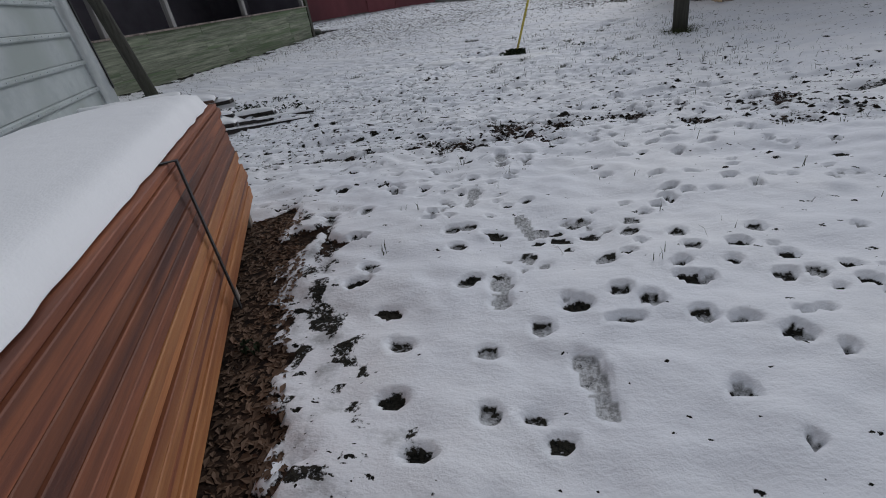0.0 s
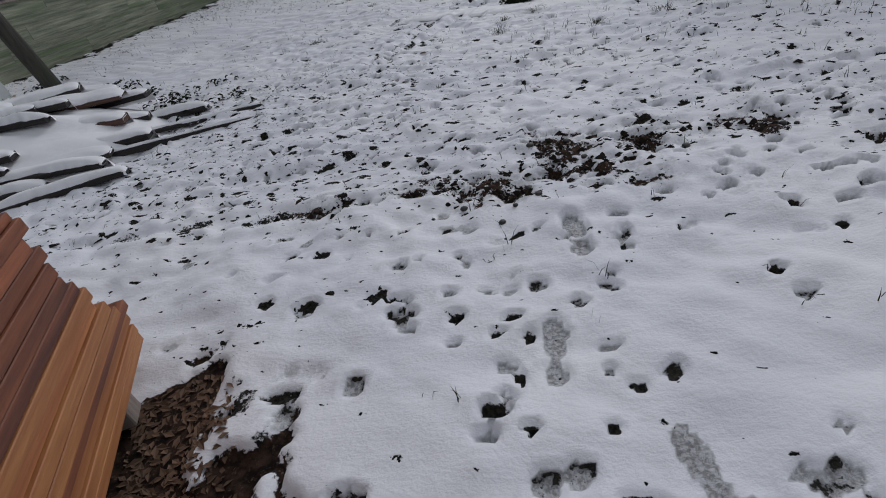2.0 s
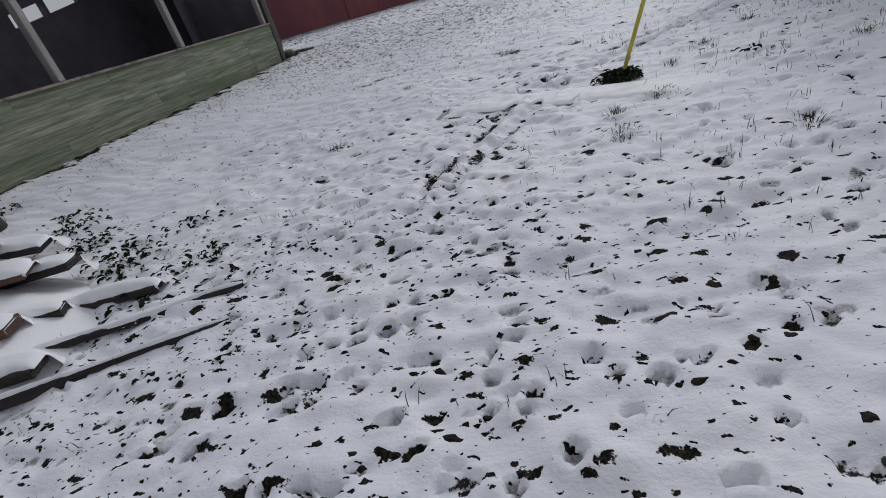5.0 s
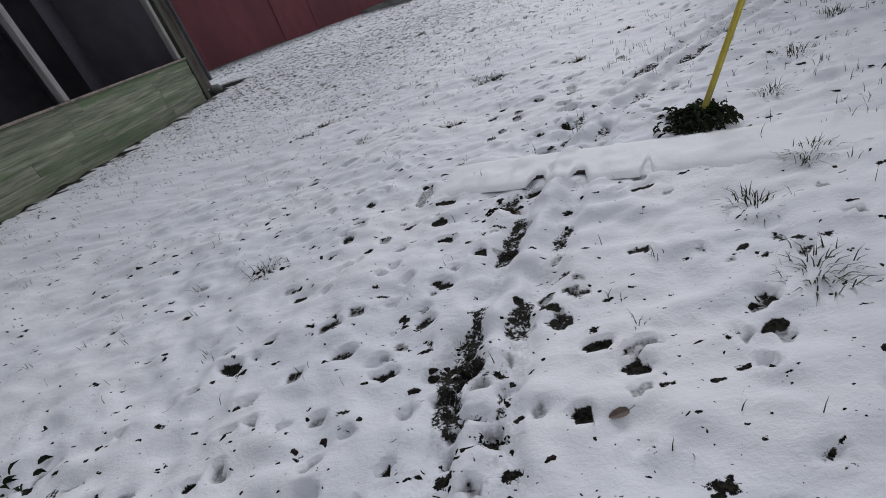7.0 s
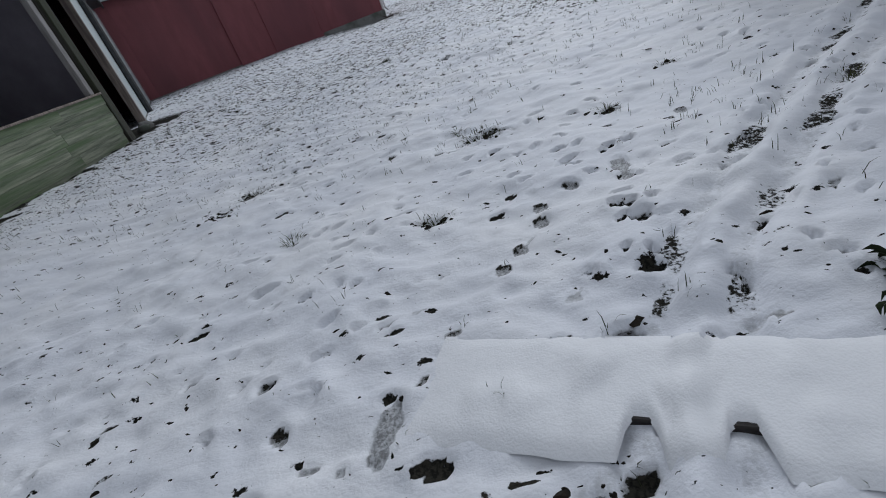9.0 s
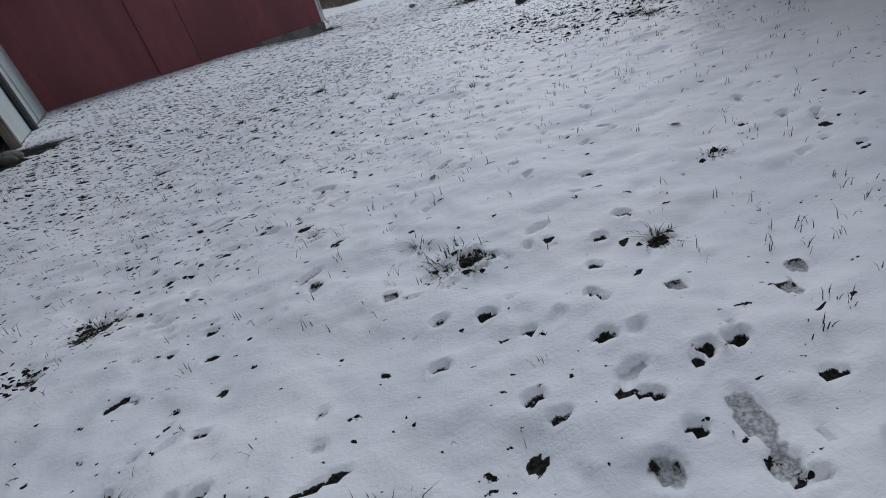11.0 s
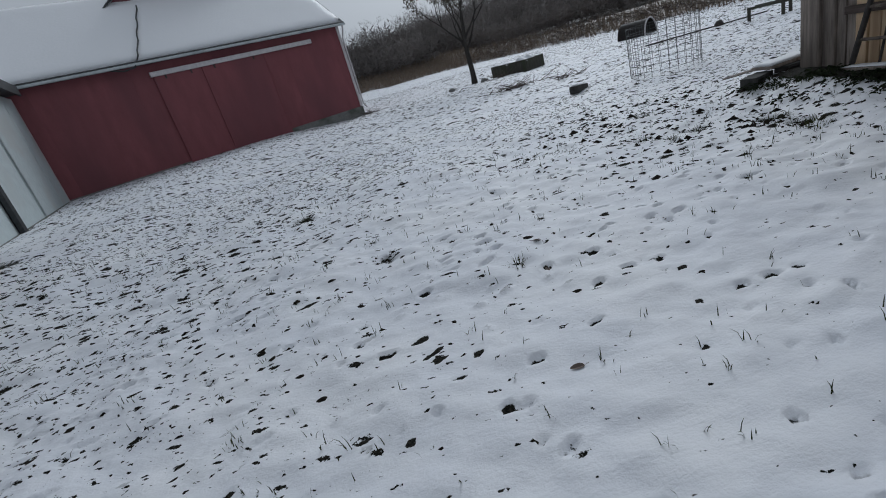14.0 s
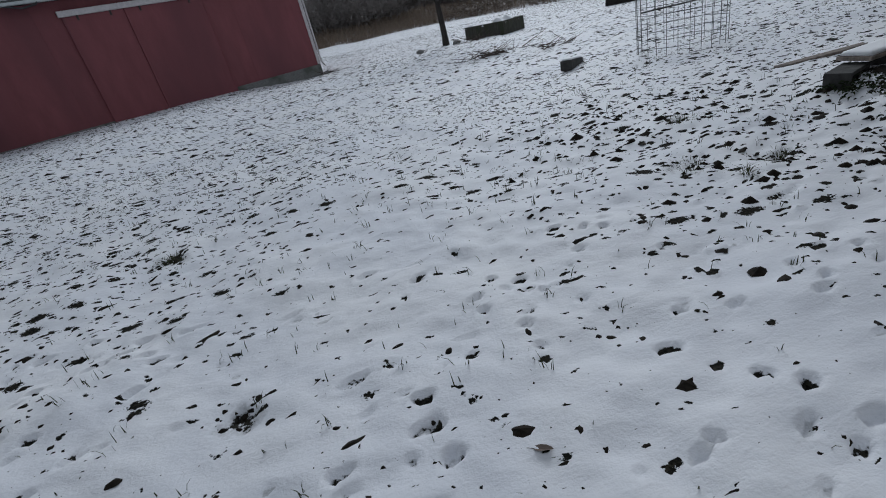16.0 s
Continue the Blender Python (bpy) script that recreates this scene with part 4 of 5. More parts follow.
# ---------------------------------------------------------------- ribbed metal shed behind the lumber
def build_metal_shed():
    m = wall_frame((-4.2, 3.55), (-6.7, 7.9), 0.0)
    L = 5.02
    lean = Matrix(((1, 0, -0.16, 0), (0, 1, 0, 0), (0, 0, 1, 0), (0, 0, 0, 1)))      # the whole shed has settled sideways
    b = thing("metal_shed", m, "pale ribbed metal shed leaning, with a grey corner sheet", "shed")

    def slanted(name, lo, hi, bevel, material, label=""):
        bm = boxed(lo, hi, bevel)
        bm.transform(lean)
        return part(name, bm, material, b, label)
    rv = mesh_of(rod(bmesh.new(), (0, -0.052, 0), (0, -0.044, 0), 0.010, sides=6), "rivet", GREY_METAL)
    z, row = 0.22, 0
    while z < 2.5:
        sheet = boxed((0, 0, z), (L - 0.72, 0.05, z + 0.405))
        sheet.transform(lean)
        sheet = part("panel", sheet, SHADED_METAL, b)
        rib = boxed((0, -0.045, z + 0.335), (L - 0.72, -0.001, z + 0.40), 0.014)
        rib.transform(lean)
        part("rib", rib, SHADED_METAL, sheet)
        for k in range(18):
            part("rivet", rv, None, b).location = (0.1 + k * 0.235 - 0.16 * (z + 0.37), 0, z + 0.368)
        z += 0.41
        row += 1
    slanted("corner_sheet", (L - 0.72, -0.03, 0.16), (L, 0.06, 2.7), 0.006, GREY_METAL, "dented grey corner sheet")
    slanted("edge_strip", (L - 0.035, -0.055, 0.5), (L + 0.015, -0.032, 2.7), 0.0, BLACK, "loose dark edge strip")
    part("skid", boxed((-0.1, -0.06, 0.0), (L + 0.06, 0.12, 0.20), 0.012), WEATHERED, b, "weathered timber skid")
    slanted("end_wall", (L - 0.06, 0.065, 0.2), (L, 2.2, 2.7), 0.0, GREY_METAL)
    slanted("roof", (-0.15, -0.15, 2.71), (L + 0.15, 2.4, 2.79), 0.0, GREY_METAL)
    return b


build_metal_shed()

# ---------------------------------------------------------------- old board shed with new planks
BROWN_RAIL = mat("dark_rail", (0.05, 0.038, 0.032), (0.13, 0.10, 0.085), 7, 0.9, 0.4, 0, None, 1, (0.4, 4, 4))


def build_old_shed():
    m = wall_frame((4.45, 18.62), (4.45, 12.4))              # x runs towards the walker
    L = 6.2
    b = thing("board_shed", m, "old grey board shed patched with new vertical planks", "shed")
    # dark sheet behind the boards, its colour stands for shade in the gaps
    gap_shade = part("wall", boxed((0.1, 0.06, 0.12), (L, 0.1, 4.2)), DARK_TRIM, b)
    u, k = 0.30, 0
    while u < L:
        w = RNG.uniform(0.125, 0.165)
        if 0.45 < u:
            hi = 1.32 if u < 1.4 else 1.34
            lo = 0.0 + RNG.uniform(0, 0.05)
            part("plank", boxed((u, RNG.uniform(0.0, 0.012), lo), (u + w - 0.020, 0.05, hi + RNG.uniform(-0.015, 0.015)), 0.004), NEW_WOOD, gap_shade)
        part("old_board", boxed((u, RNG.uniform(0.02, 0.032), 1.30 if u > 0.45 else 0.1), (u + w - RNG.uniform(0.008, 0.02), 0.058, 4.2), 0.004), WEATHERED, gap_shade)
        u += w
        k += 1
    part("corner_post", boxed((-0.14, -0.05, 0.0), (0.13, 0.20, 4.2), 0.015), WEATHERED, b, "split grey corner post")
    part("corner_board", boxed((0.14, -0.01, 0.05), (0.30, 0.05, 4.2), 0.01), WEATHERED, b)
    part("rail", boxed((0.45, -0.035, 0.68), (1.50, -0.002, 0.76), 0.005), BROWN_RAIL, b)
    part("upper_rail", boxed((0.45, -0.03, 1.29), (1.55, -0.002, 1.36), 0.005), BROWN_RAIL, b)
    part("side_wall", boxed((-0.1, 0.2, 0.0), (0.0, 5.0, 4.2)), WEATHERED, b)
    rf = bmesh.new()
    box(rf, (-0.4, -0.4, 4.2), (L, 5.2, 4.32))
    part("roof", rf, DARK_TRIM, b)
    part("far_wall", boxed((L - 0.1, 0.1, 0), (L, 5.0, 4.2)), WEATHERED, b)
    return b


build_old_shed()


LADDER = mat("worn_rung", (0.07, 0.055, 0.045), (0.20, 0.16, 0.13), 14, 0.7, 0.2)


def build_ladder():
    """Steel ladder leaning on the shed, its feet on a snow-dusted plank."""
    g = 0.16
    la = thing("ladder", Matrix.Translation((4.33, -0.17, g)), "dark metal ladder leaning on the shed", "ladder")
    foot = [(-0.02, 18.10, 0.05), (-0.02, 17.28, 0.07)]
    tops = [(0.075, 17.32, 2.9), (0.075, 17.19, 2.9)]
    for a, t in zip(foot, tops):
        bm = bmesh.new()
        rod(bm, a, t, 0.027, 0.025, 8)
        part("stile", bm, RUST, la)
    # a second, thinner dark rod inside each stile
    for a, t, dy in zip(foot, tops, (-0.24, 0.06)):
        bm = bmesh.new()
        rod(bm, (0.045, a[1] + dy, 0.03), Vector(a).lerp(Vector(t), 0.72) + Vector((0.03, 0, 0)), 0.013, 0.012, 6)
        part("rear_leg", bm, RUST, la)
    for q in (0.08, 0.185, 0.295, 0.39, 0.495, 0.60, 0.71, 0.82, 0.93):
        p = [Vector(a).lerp(Vector(t), q) for a, t in zip(foot, tops)]
        bm = bmesh.new()
        rod(bm, p[0], p[1], 0.016, 0.016, 8)
        part("rung", bm, LADDER, la)
    pl = thing("plank", Matrix.Translation((4.32, 17.53, 0.16)) @ Matrix.Rotation(-0.035, 4, "X"), "snow-dusted plank under the ladder feet", "plank")
    part("board", boxed((-0.07, -0.42, 0.0), (0.07, 0.50, 0.03), 0.005), WEATHERED, pl)
    sn = snow_slab((-0.068, -0.41), (0.066, 0.48), 40, 8, 0.022, 0.02, 2)
    sn.transform(Matrix.Translation((0, 0, 0.031)))
    part("snow_cover", sn, SNOW, pl, "white snow", smooth=True)


build_ladder()

# ---------------------------------------------------------------- lumber stack
def build_lumber():
    ax = Vector((-0.452, 0.892, 0)).normalized()
    side = Vector((ax.y, -ax.x, 0))
    m = Matrix(((ax.x, -side.x, 0, -0.18 + 0.04 * side.x), (ax.y, -side.y, 0, 1.06 + 0.04 * side.y), (0, 0, 1, 0), (0, 0, 0, 1)))
    st = thing("lumber_stack", m, "stack of reddish-brown boards strapped under fresh snow", "lumber")
    z = 0.085
    heights = [0.044, 0.042, 0.046, 0.040, 0.044, 0.048, 0.042, 0.05, 0.044, 0.046, 0.052, 0.046, 0.05, 0.045, 0.03]
    for i, h in enumerate(heights):
        h *= 1.06
        q = i / (len(heights) - 1)
        end = 2.48 - 0.23 * min(1.0, q / 0.6) + RNG.uniform(-0.03, 0.03)
        if i < 4:
            end = 2.42 + 0.02 * i + RNG.uniform(-0.02, 0.02)
        v = RNG.uniform(-0.012, 0.012) + (0.02 if i < 3 else 0.0)
        red = i > 7 or i in (3,)
        for k in range(8):
            w = 0.135
            lo = (-2.3 + RNG.uniform(-0.05, 0.05), v + k * w + (0 if k == 0 else RNG.uniform(0, 0.004)), z + 0.0015)
            hi = (end + (0 if k == 0 else RNG.uniform(-0.03, 0.03)), v + (k + 1) * w - 0.004, z + h - 0.0015)
            part("board", boxed(lo, hi, 0.003), LUMBER_RED if (red if k == 0 else RNG.random() < 0.5) else LUMBER_TAN, st)
        z += h
    topz = z
    for u in (-1.9, -0.4, 1.1, 2.1):
        part("bearer", boxed((u - 0.05, 0.03, 0.0), (u + 0.05, 1.05, 0.0835), 0.004), WEATHERED, st)
    for u in (0.88, -0.9):
        sp = bmesh.new()
        box(sp, (u - 0.011, -0.030, 0.09), (u + 0.011, -0.022, topz + 0.004))
        box(sp, (u - 0.011, -0.030, topz + 0.002), (u + 0.011, 1.1, topz + 0.006))
        part("strap", sp, BLACK, st, "black steel strap")
    # mounded snow on top
    bm = bmesh.new()
    n_u, n_v = 90, 30
    rows = []
    for i in range(n_u):
        u = -2.28 + (2.19 + 2.28) * i / (n_u - 1)
        row = []
        for j in range(n_v):
            v = 0.035 + 1.04 * j / (n_v - 1)
            e = min((2.19 - u) * 0.9, v - 0.035 + 0.0, 1.075 - v, u + 2.28)
            q = min(1.0, max(e, 0) / 0.11)
            h = 0.085 * (q * (2 - q)) ** 0.5 + 0.03 * math.sin(min(1, v / 1.0) * math.pi) + 0.012 * noise.noise((u * 2, v * 2, 1)) * q
            row.append(bm.verts.new((u + 0.01 * noise.noise((v * 9, u * 9, 2)), v + 0.012 * noise.noise((u * 7, 4, 2)), topz + 0.006 + max(0, h if q > 0 else 0))))
        rows.append(row)
    for i in range(n_u - 1):
        for j in range(n_v - 1):
            bm.faces.new((rows[i][j], rows[i + 1][j], rows[i + 1][j + 1], rows[i][j + 1]))
    part("snow_cover", bm, SNOW, st, "thick smooth white snow", smooth=True)


build_lumber()


# ---------------------------------------------------------------- snowy heap of old planks
HEAP_WOOD = mat("wet_plank", (0.008, 0.007, 0.007), (0.035, 0.028, 0.025), 8, 0.8, 0.4, 0, None, 1, (0.5, 6, 6))
BROWN_WOOD = mat("brown_plank", (0.05, 0.026, 0.018), (0.11, 0.06, 0.042), 6, 0.85, 0.4, 0, None, 1, (0.5, 6, 6))


def drape(ln, w, thick, back, seed):
    """Snow on a plank: ragged at its front edge, sloping off behind, rounded at the ends."""
    bm = bmesh.new()
    n_u, n_v, grid = 56, 16, []
    for i in range(n_u):
        u = -ln / 2 + ln * i / (n_u - 1)
        front = -w / 2 + 0.012 + 0.085 * w * 4 * max(0, noise.noise((u * 4.5, seed, 1))) + 0.012 * noise.noise((u * 17, seed, 2))
        end = min(1.0, (ln / 2 - abs(u)) / 0.30)
        end = (max(0, end) * (2 - max(0, end))) ** 0.5
        spill = float(ss(np.float64(noise.noise((u * 2.6, seed * 3.1, 6))), 0.2, 0.45))
        front -= 0.012 * spill
        row = []
        for j in range(n_v):
            q = j / (n_v - 1)
            v = front + (w / 2 + back * (0.15 + 0.85 * end) - front) * q ** 1.5
            e = min(1.0, (v - front) / (thick * 0.9))
            fall = 1 - float(ss(np.float64(v), w / 2 - 0.02, w / 2 + back * (0.15 + 0.85 * end)))
            z = thick * (e * (2 - e)) ** 0.5 * end * (1 + 0.5 * noise.noise((u * 3, v * 5, seed))) * fall - (1 - fall) * 0.16 - 0.01 * (1 - end) - (0.03 * spill if j == 0 else 0)
            row.append(bm.verts.new((u, v, z)))
        grid.append(row)
    for i in range(n_u - 1):
        for j in range(n_v - 1):
            bm.faces.new((grid[i][j], grid[i + 1][j], grid[i + 1][j + 1], grid[i][j + 1]))
    return bm


def build_heap():
    rnd = random.Random(11)
    spots = [(-4.6, 5.35, 0.17, 0.30, 1.9, 0.16), (-4.35, 5.75, 0.22, 0.24, 2.0, 0.15), (-3.9, 5.2, 0.08, 0.34, 1.5, 0.13), (-3.65, 5.6, 0.10, 0.30, 1.3, 0.14), (-4.7, 6.15, 0.30, 0.36, 2.1, 0.17), (-3.35, 4.95, 0.03, 0.36, 1.1, 0.10), (-4.85, 4.95, 0.10, 0.22, 1.6, 0.15), (-3.1, 6.05, 0.05, 0.46, 1.9, 0.05), (-4.3, 6.5, 0.22, 0.20, 1.5, 0.15), (-2.85, 5.75, 0.04, 0.47, 1.6, 0.045), (-5.2, 6.6, 0.28, 0.5, 1.4, 0.18), (-5.4, 5.6, 0.24, 0.28, 1.4, 0.16), (-4.1, 4.85, 0.06, 0.25, 1.2, 0.10), (-5.0, 7.05, 0.20, 0.12, 1.3, 0.16), (-3.9, 6.05, 0.14, 0.40, 1.2, 0.10), (-5.6, 6.2, 0.3, 0.4, 1.2, 0.16)]
    while len(spots) < 38:
        x, y = rnd.uniform(-5.7, -3.2), rnd.uniform(4.8, 6.8)
        d = math.hypot((x + 4.5) / 1.45, (y - 5.85) / 1.15)
        if d < 1.1:
            spots.append((x, y, 0.36 * max(0, 1 - d * d) + 0.045, rnd.uniform(0.15, 0.5), rnd.uniform(0.35, 0.9), rnd.uniform(0.07, 0.12)))
    for i, (x, y, z, a, ln, w) in enumerate(spots):
        t = rnd.uniform(0.035, 0.055)
        m = Matrix.Translation((x, y, top(x, y) + z - 0.01)) @ Matrix.Rotation(a + rnd.uniform(-0.06, 0.06), 4, "Z") @ Matrix.Rotation(rnd.uniform(-0.05, 0.05), 4, "Y") @ Matrix.Rotation(rnd.uniform(0.0, 0.2), 4, "X")
        p = thing("old_plank", m, "dark old plank under a ridge of snow", "plank", "heap of old planks")
        bm = bmesh.new()
        n = 9
        ring = []
        for k in range(n):
            u = -ln / 2 + ln * k / (n - 1)
            d, e = 0.008 * noise.noise((u * 5, i, 3)), 0.006 * noise.noise((u * 4, i, 8))
            ring.append([bm.verts.new((u, v_ + d, z_ + e)) for v_, z_ in ((-w / 2, -t), (w / 2, -t), (w / 2, 0), (-w / 2 + 0.006, 0), (-w / 2, -0.008))])
        for p_, q_ in zip(ring, ring[1:]):
            for k in range(5):
                bm.faces.new((p_[k], p_[(k + 1) % 5], q_[(k + 1) % 5], q_[k]))
        bm.faces.new(ring[0][::-1])
        bm.faces.new(ring[-1])
        bmesh.ops.recalc_face_normals(bm, faces=bm.faces)
        part("board", bm, BROWN_WOOD if i in (1, 4) else HEAP_WOOD, p)
        sn = drape(ln + rnd.uniform(0.0, 0.06), w, 0.052 if w > 0.06 else 0.02, 0.24 if w > 0.06 else 0.03, i)
        sn.transform(Matrix.Translation((0, 0, 0.002)))
        part("snow_cover", sn, SNOW, p, "white snow", smooth=True)
    bm = bmesh.new()
    rows = []
    for i in range(80):
        row = []
        for j in range(70):
            x, y = -6.3 + 3.9 * i / 79, 4.3 + 3.3 * j / 69
            d = math.hypot((x + 4.5) / 1.45, (y - 5.85) / 1.15)
            u, v = x * 0.95 + y * 0.3, -x * 0.3 + y * 0.95
            h = 0.36 * max(0, 1 - d * d) + (0.07 * noise.noise((u * 1.3, v * 4.0, 1)) + 0.02 * noise.noise((u * 4, v * 11, 3))) * max(0, min(1, 1.25 - d)) - 0.10 * max(0, d - 0.8)
            row.append(bm.verts.new((x, y, top(x, y) - 0.02 + h)))
        rows.append(row)
    for i in range(79):
        for j in range(69):
            bm.faces.new((rows[i][j], rows[i + 1][j], rows[i + 1][j + 1], rows[i][j + 1]))
    tagged(part("snow_drift", bm, SNOW, None, "low snow drift over the plank heap", smooth=True), category="snow", kind="structure")


build_heap()


# ---------------------------------------------------------------- posts and stake
def build_posts():
    p = thing("pole", Matrix.Translation((-5.94, 7.93, top(-5.94, 7.93) - 0.1)), "dark weathered wooden pole beside the metal shed", "pole")
    bm = bmesh.new()
    rod(bm, (0, 0, 0), (-0.42, -0.5, 4.6), 0.105, 0.09, 14)
    for v in bm.verts:
        v.co.x += 0.012 * noise.noise((v.co.x * 9, v.co.y * 9, v.co.z * 2))
    part("shaft", bm, POST_WOOD, p, smooth=True)
    q = thing("post", Matrix.Translation((3.0, 9.25, -0.1)), "grey-green wooden post with grass at its foot", "post")
    bm = bmesh.new()
    rod(bm, (0, 0, 0), (-0.02, 0, 2.3), 0.115, 0.11, 14)
    part("shaft", bm, POST_WOOD, q, smooth=True)
    s = thing("fence_stake", Matrix.Translation((0.37, 9.30, -0.05)), "yellow step-in fence stake in a clump of weeds", "stake")
    bm = bmesh.new()
    ln = Vector((0.40, -0.16, 1.28))
    m = ln.to_track_quat("Z", "Y").to_matrix().to_4x4()
    box(bm, (-0.018, -0.006, 0.0), (0.018, 0.006, ln.length), 0.003, m)
    box(bm, (-0.005, -0.018, 0.0), (0.005, 0.018, ln.length), 0.002, m)
    part("shaft", bm, YELLOW, s)
    for k in (0.35, 0.6, 0.85, 1.05):
        bm = bmesh.new()
        box(bm, (0.017, -0.004, k), (0.032, 0.004, k + 0.03), 0.0, m)
        part("clip", bm, YELLOW, s)


build_posts()


# ---------------------------------------------------------------- grass, weeds, leaves
def blade(bm, x, y, z, h, a, lean, w=0.004):
    dx, dy = math.cos(a), math.sin(a)
    px, py = -dy * w, dx * w
    b0, b1 = bm.verts.new((x - px, y - py, z)), bm.verts.new((x + px, y + py, z))
    mx, my = x + dx * lean * h * 0.4, y + dy * lean * h * 0.4
    c0, c1 = bm.verts.new((mx - px * 0.7, my - py * 0.7, z + h * 0.6)), bm.verts.new((mx + px * 0.7, my + py * 0.7, z + h * 0.6))
    t = bm.verts.new((x + dx * lean * h, y + dy * lean * h, z + h * (1 - 0.3 * lean)))
    bm.faces.new((b0, b1, c1, c0))
    bm.faces.new((c0, c1, t))


TUFTS = [(-0.76, 12.03, 0.17, 90), (-1.21, 10.75, 0.10, 40), (1.1, 7.35, 0.12, 60), (0.1, 7.75, 0.12, 45), (1.72, 7.4, 0.10, 40), (1.3, 9.95, 0.13, 60), (0.16, 8.25, 0.12, 40), (0.83, 9.4, 0.08, 30), (0.55, 8.55, 0.1, 40), (1.9, 10.5, 0.12, 45), (-2.48, 8.85, 0.10, 36), (-2.19, 11.05, 0.07, 26), (0.88, 12.34, 0.08, 40), (0.18, 11.73, 0.09, 34), (-1.6, 12.88, 0.05, 18), (-2.94, 12.52, 0.12, 40), (0.15, 15.85, 0.06, 20), (2.14, 18.16, 0.17, 60), (2.65, 17.96, 0.13, 60), (2.59, 19.06, 0.14, 50), (3.14, 17.51, 0.17, 80), (3.22, 17.1, 0.16, 70), (2.29, 17.8, 0.06, 30), (1.33, 10.96, 0.12, 40), (-0.93, 12.3, 0.06, 20), (3.0, 9.2, 0.26, 260), (2.5, 8.2, 0.12, 40), (2.2, 9.0, 0.1, 30), (-2.02, 18.88, 0.12, 40), (2.0, 7.9, 0.11, 40)]


def build_grass():
    rnd = random.Random(21)
    for x, y, r, n in TUFTS:
        bm = bmesh.new()
        for _ in range(int(n * 1.6)):
            a, d = rnd.uniform(0, 6.283), r * rnd.random() ** 0.9
            blade(bm, d * math.cos(a), d * math.sin(a), -0.03, rnd.uniform(0.035, 0.08) * (2.0 if r > 0.2 else 1.2), a + rnd.uniform(-0.8, 0.8), rnd.uniform(0.3, 1.5), 0.0028)
        ob = part("grass_tuft", bm, GRASS, None, "dark green grass tuft poking through snow")
        ob.matrix_world = Matrix.Translation((x, y, snow_z(x, y) + 0.01))
        tagged(ob, category="grass", group="grass tufts")
    bm = bmesh.new()
    for _ in range(9000):
        x, y = rnd.uniform(-6.5, 4.0), rnd.uniform(2.2, 24.0)
        if y < 4 and x < -0.5:
            continue
        dense = (0.18 + 0.75 * (x > 0.2 and 6.2 < y < 12) + 0.3 * (y > 12) + 0.5 * (x < -5.8)) * (0.25 + 1.5 * float(vnoise(np.float64(x / 0.45), np.float64(y / 0.45), 17)) ** 2)
        if rnd.random() > dense:
            continue
        for _k in range(rnd.choice((1, 1, 2, 3, 5))):
            blade(bm, x + rnd.uniform(-0.03, 0.03), y + rnd.uniform(-0.03, 0.03), snow_z(x, y) - 0.012, rnd.uniform(0.035, 0.10 if x > 0.2 and y < 12 else 0.085), rnd.uniform(0, 6.28), rnd.uniform(0, 0.9), 0.0022 if y < 14 else 0.0028)
    tagged(part("grass_blades", bm, GRASS, None, "single grass blades poking through the snow"), category="grass", kind="stuff")
    # weeds with broad leaves
    for x, y, r, n in ((0.36, 9.28, 0.20, 420), (-3.45, 6.9, 0.26, 90), (-3.0, 6.55, 0.2, 60), (-3.75, 7.15, 0.3, 90), (-5.2, 8.0, 0.35, 70), (-6.4, 8.2, 0.35, 80), (-4.3, 7.4, 0.3, 80), (-2.75, 6.9, 0.2, 40), (-3.3, 7.5, 0.25, 40), (-4.75, 7.7, 0.25, 50), (3.95, 18.6, 0.36, 200), (4.1, 18.1, 0.3, 170), (4.1, 17.5, 0.26, 150), (4.05, 17.0, 0.3, 170), (4.1, 16.2, 0.3, 150), (4.1, 15.3, 0.3, 120), (3.6, 17.9, 0.22, 40), (1.45, 9.2, 0.12, 16), (-0.42, 1.72, 0.05, 10)):
        bm = bmesh.new()
        for _ in range(n):
            a = rnd.uniform(0, 6.283)
            d = r * rnd.random() ** 0.8 * (1.0 + 0.9 * noise.noise((1.4 * math.cos(a), 1.4 * math.sin(a), x * 3)))
            ln, w = rnd.uniform(0.03, 0.07) * (0.5 if r < 0.06 else 1), rnd.uniform(0.008, 0.018)
            m = Matrix.Translation((d * math.cos(a), d * math.sin(a), rnd.uniform(-0.025, 0.03 + 0.03 * max(0, 1 - d / max(r, 0.01))))) @ Matrix.Rotation(a + rnd.gauss(0, 0.9), 4, "Z") @ Matrix.Rotation(-rnd.uniform(-0.5, 0.6), 4, "Y") @ Matrix.Rotation(rnd.uniform(-0.7, 0.7), 4, "X")
            rib = [bm.verts.new(m @ Vector((ln * q, 0, 0.008 * math.sin(3.1 * q) - 0.02 * q * q))) for q in (0, 0.35, 0.7, 1.0)]
            for sg in (-1, 1):
                lobe = [bm.verts.new(m @ Vector((ln * q, sg * w * f * rnd.uniform(0.8, 1.2), 0.012 * f))) for q, f in ((0.15, 0.7), (0.45, 1.0), (0.75, 0.75))]
                bm.faces.new((rib[0], rib[1], lobe[1], lobe[0]))
                bm.faces.new((rib[1], rib[2], lobe[2], lobe[1]))
                bm.faces.new((rib[2], rib[3], lobe[2]))
        ob = part("weed_clump", bm, WEED, None, "low dark green weeds dusted with snow")
        ob.matrix_world = Matrix.Translation((x, y, snow_z(x, y) + 0.008))
        tagged(ob, category="weeds", group="weed clumps", kind="stuff")
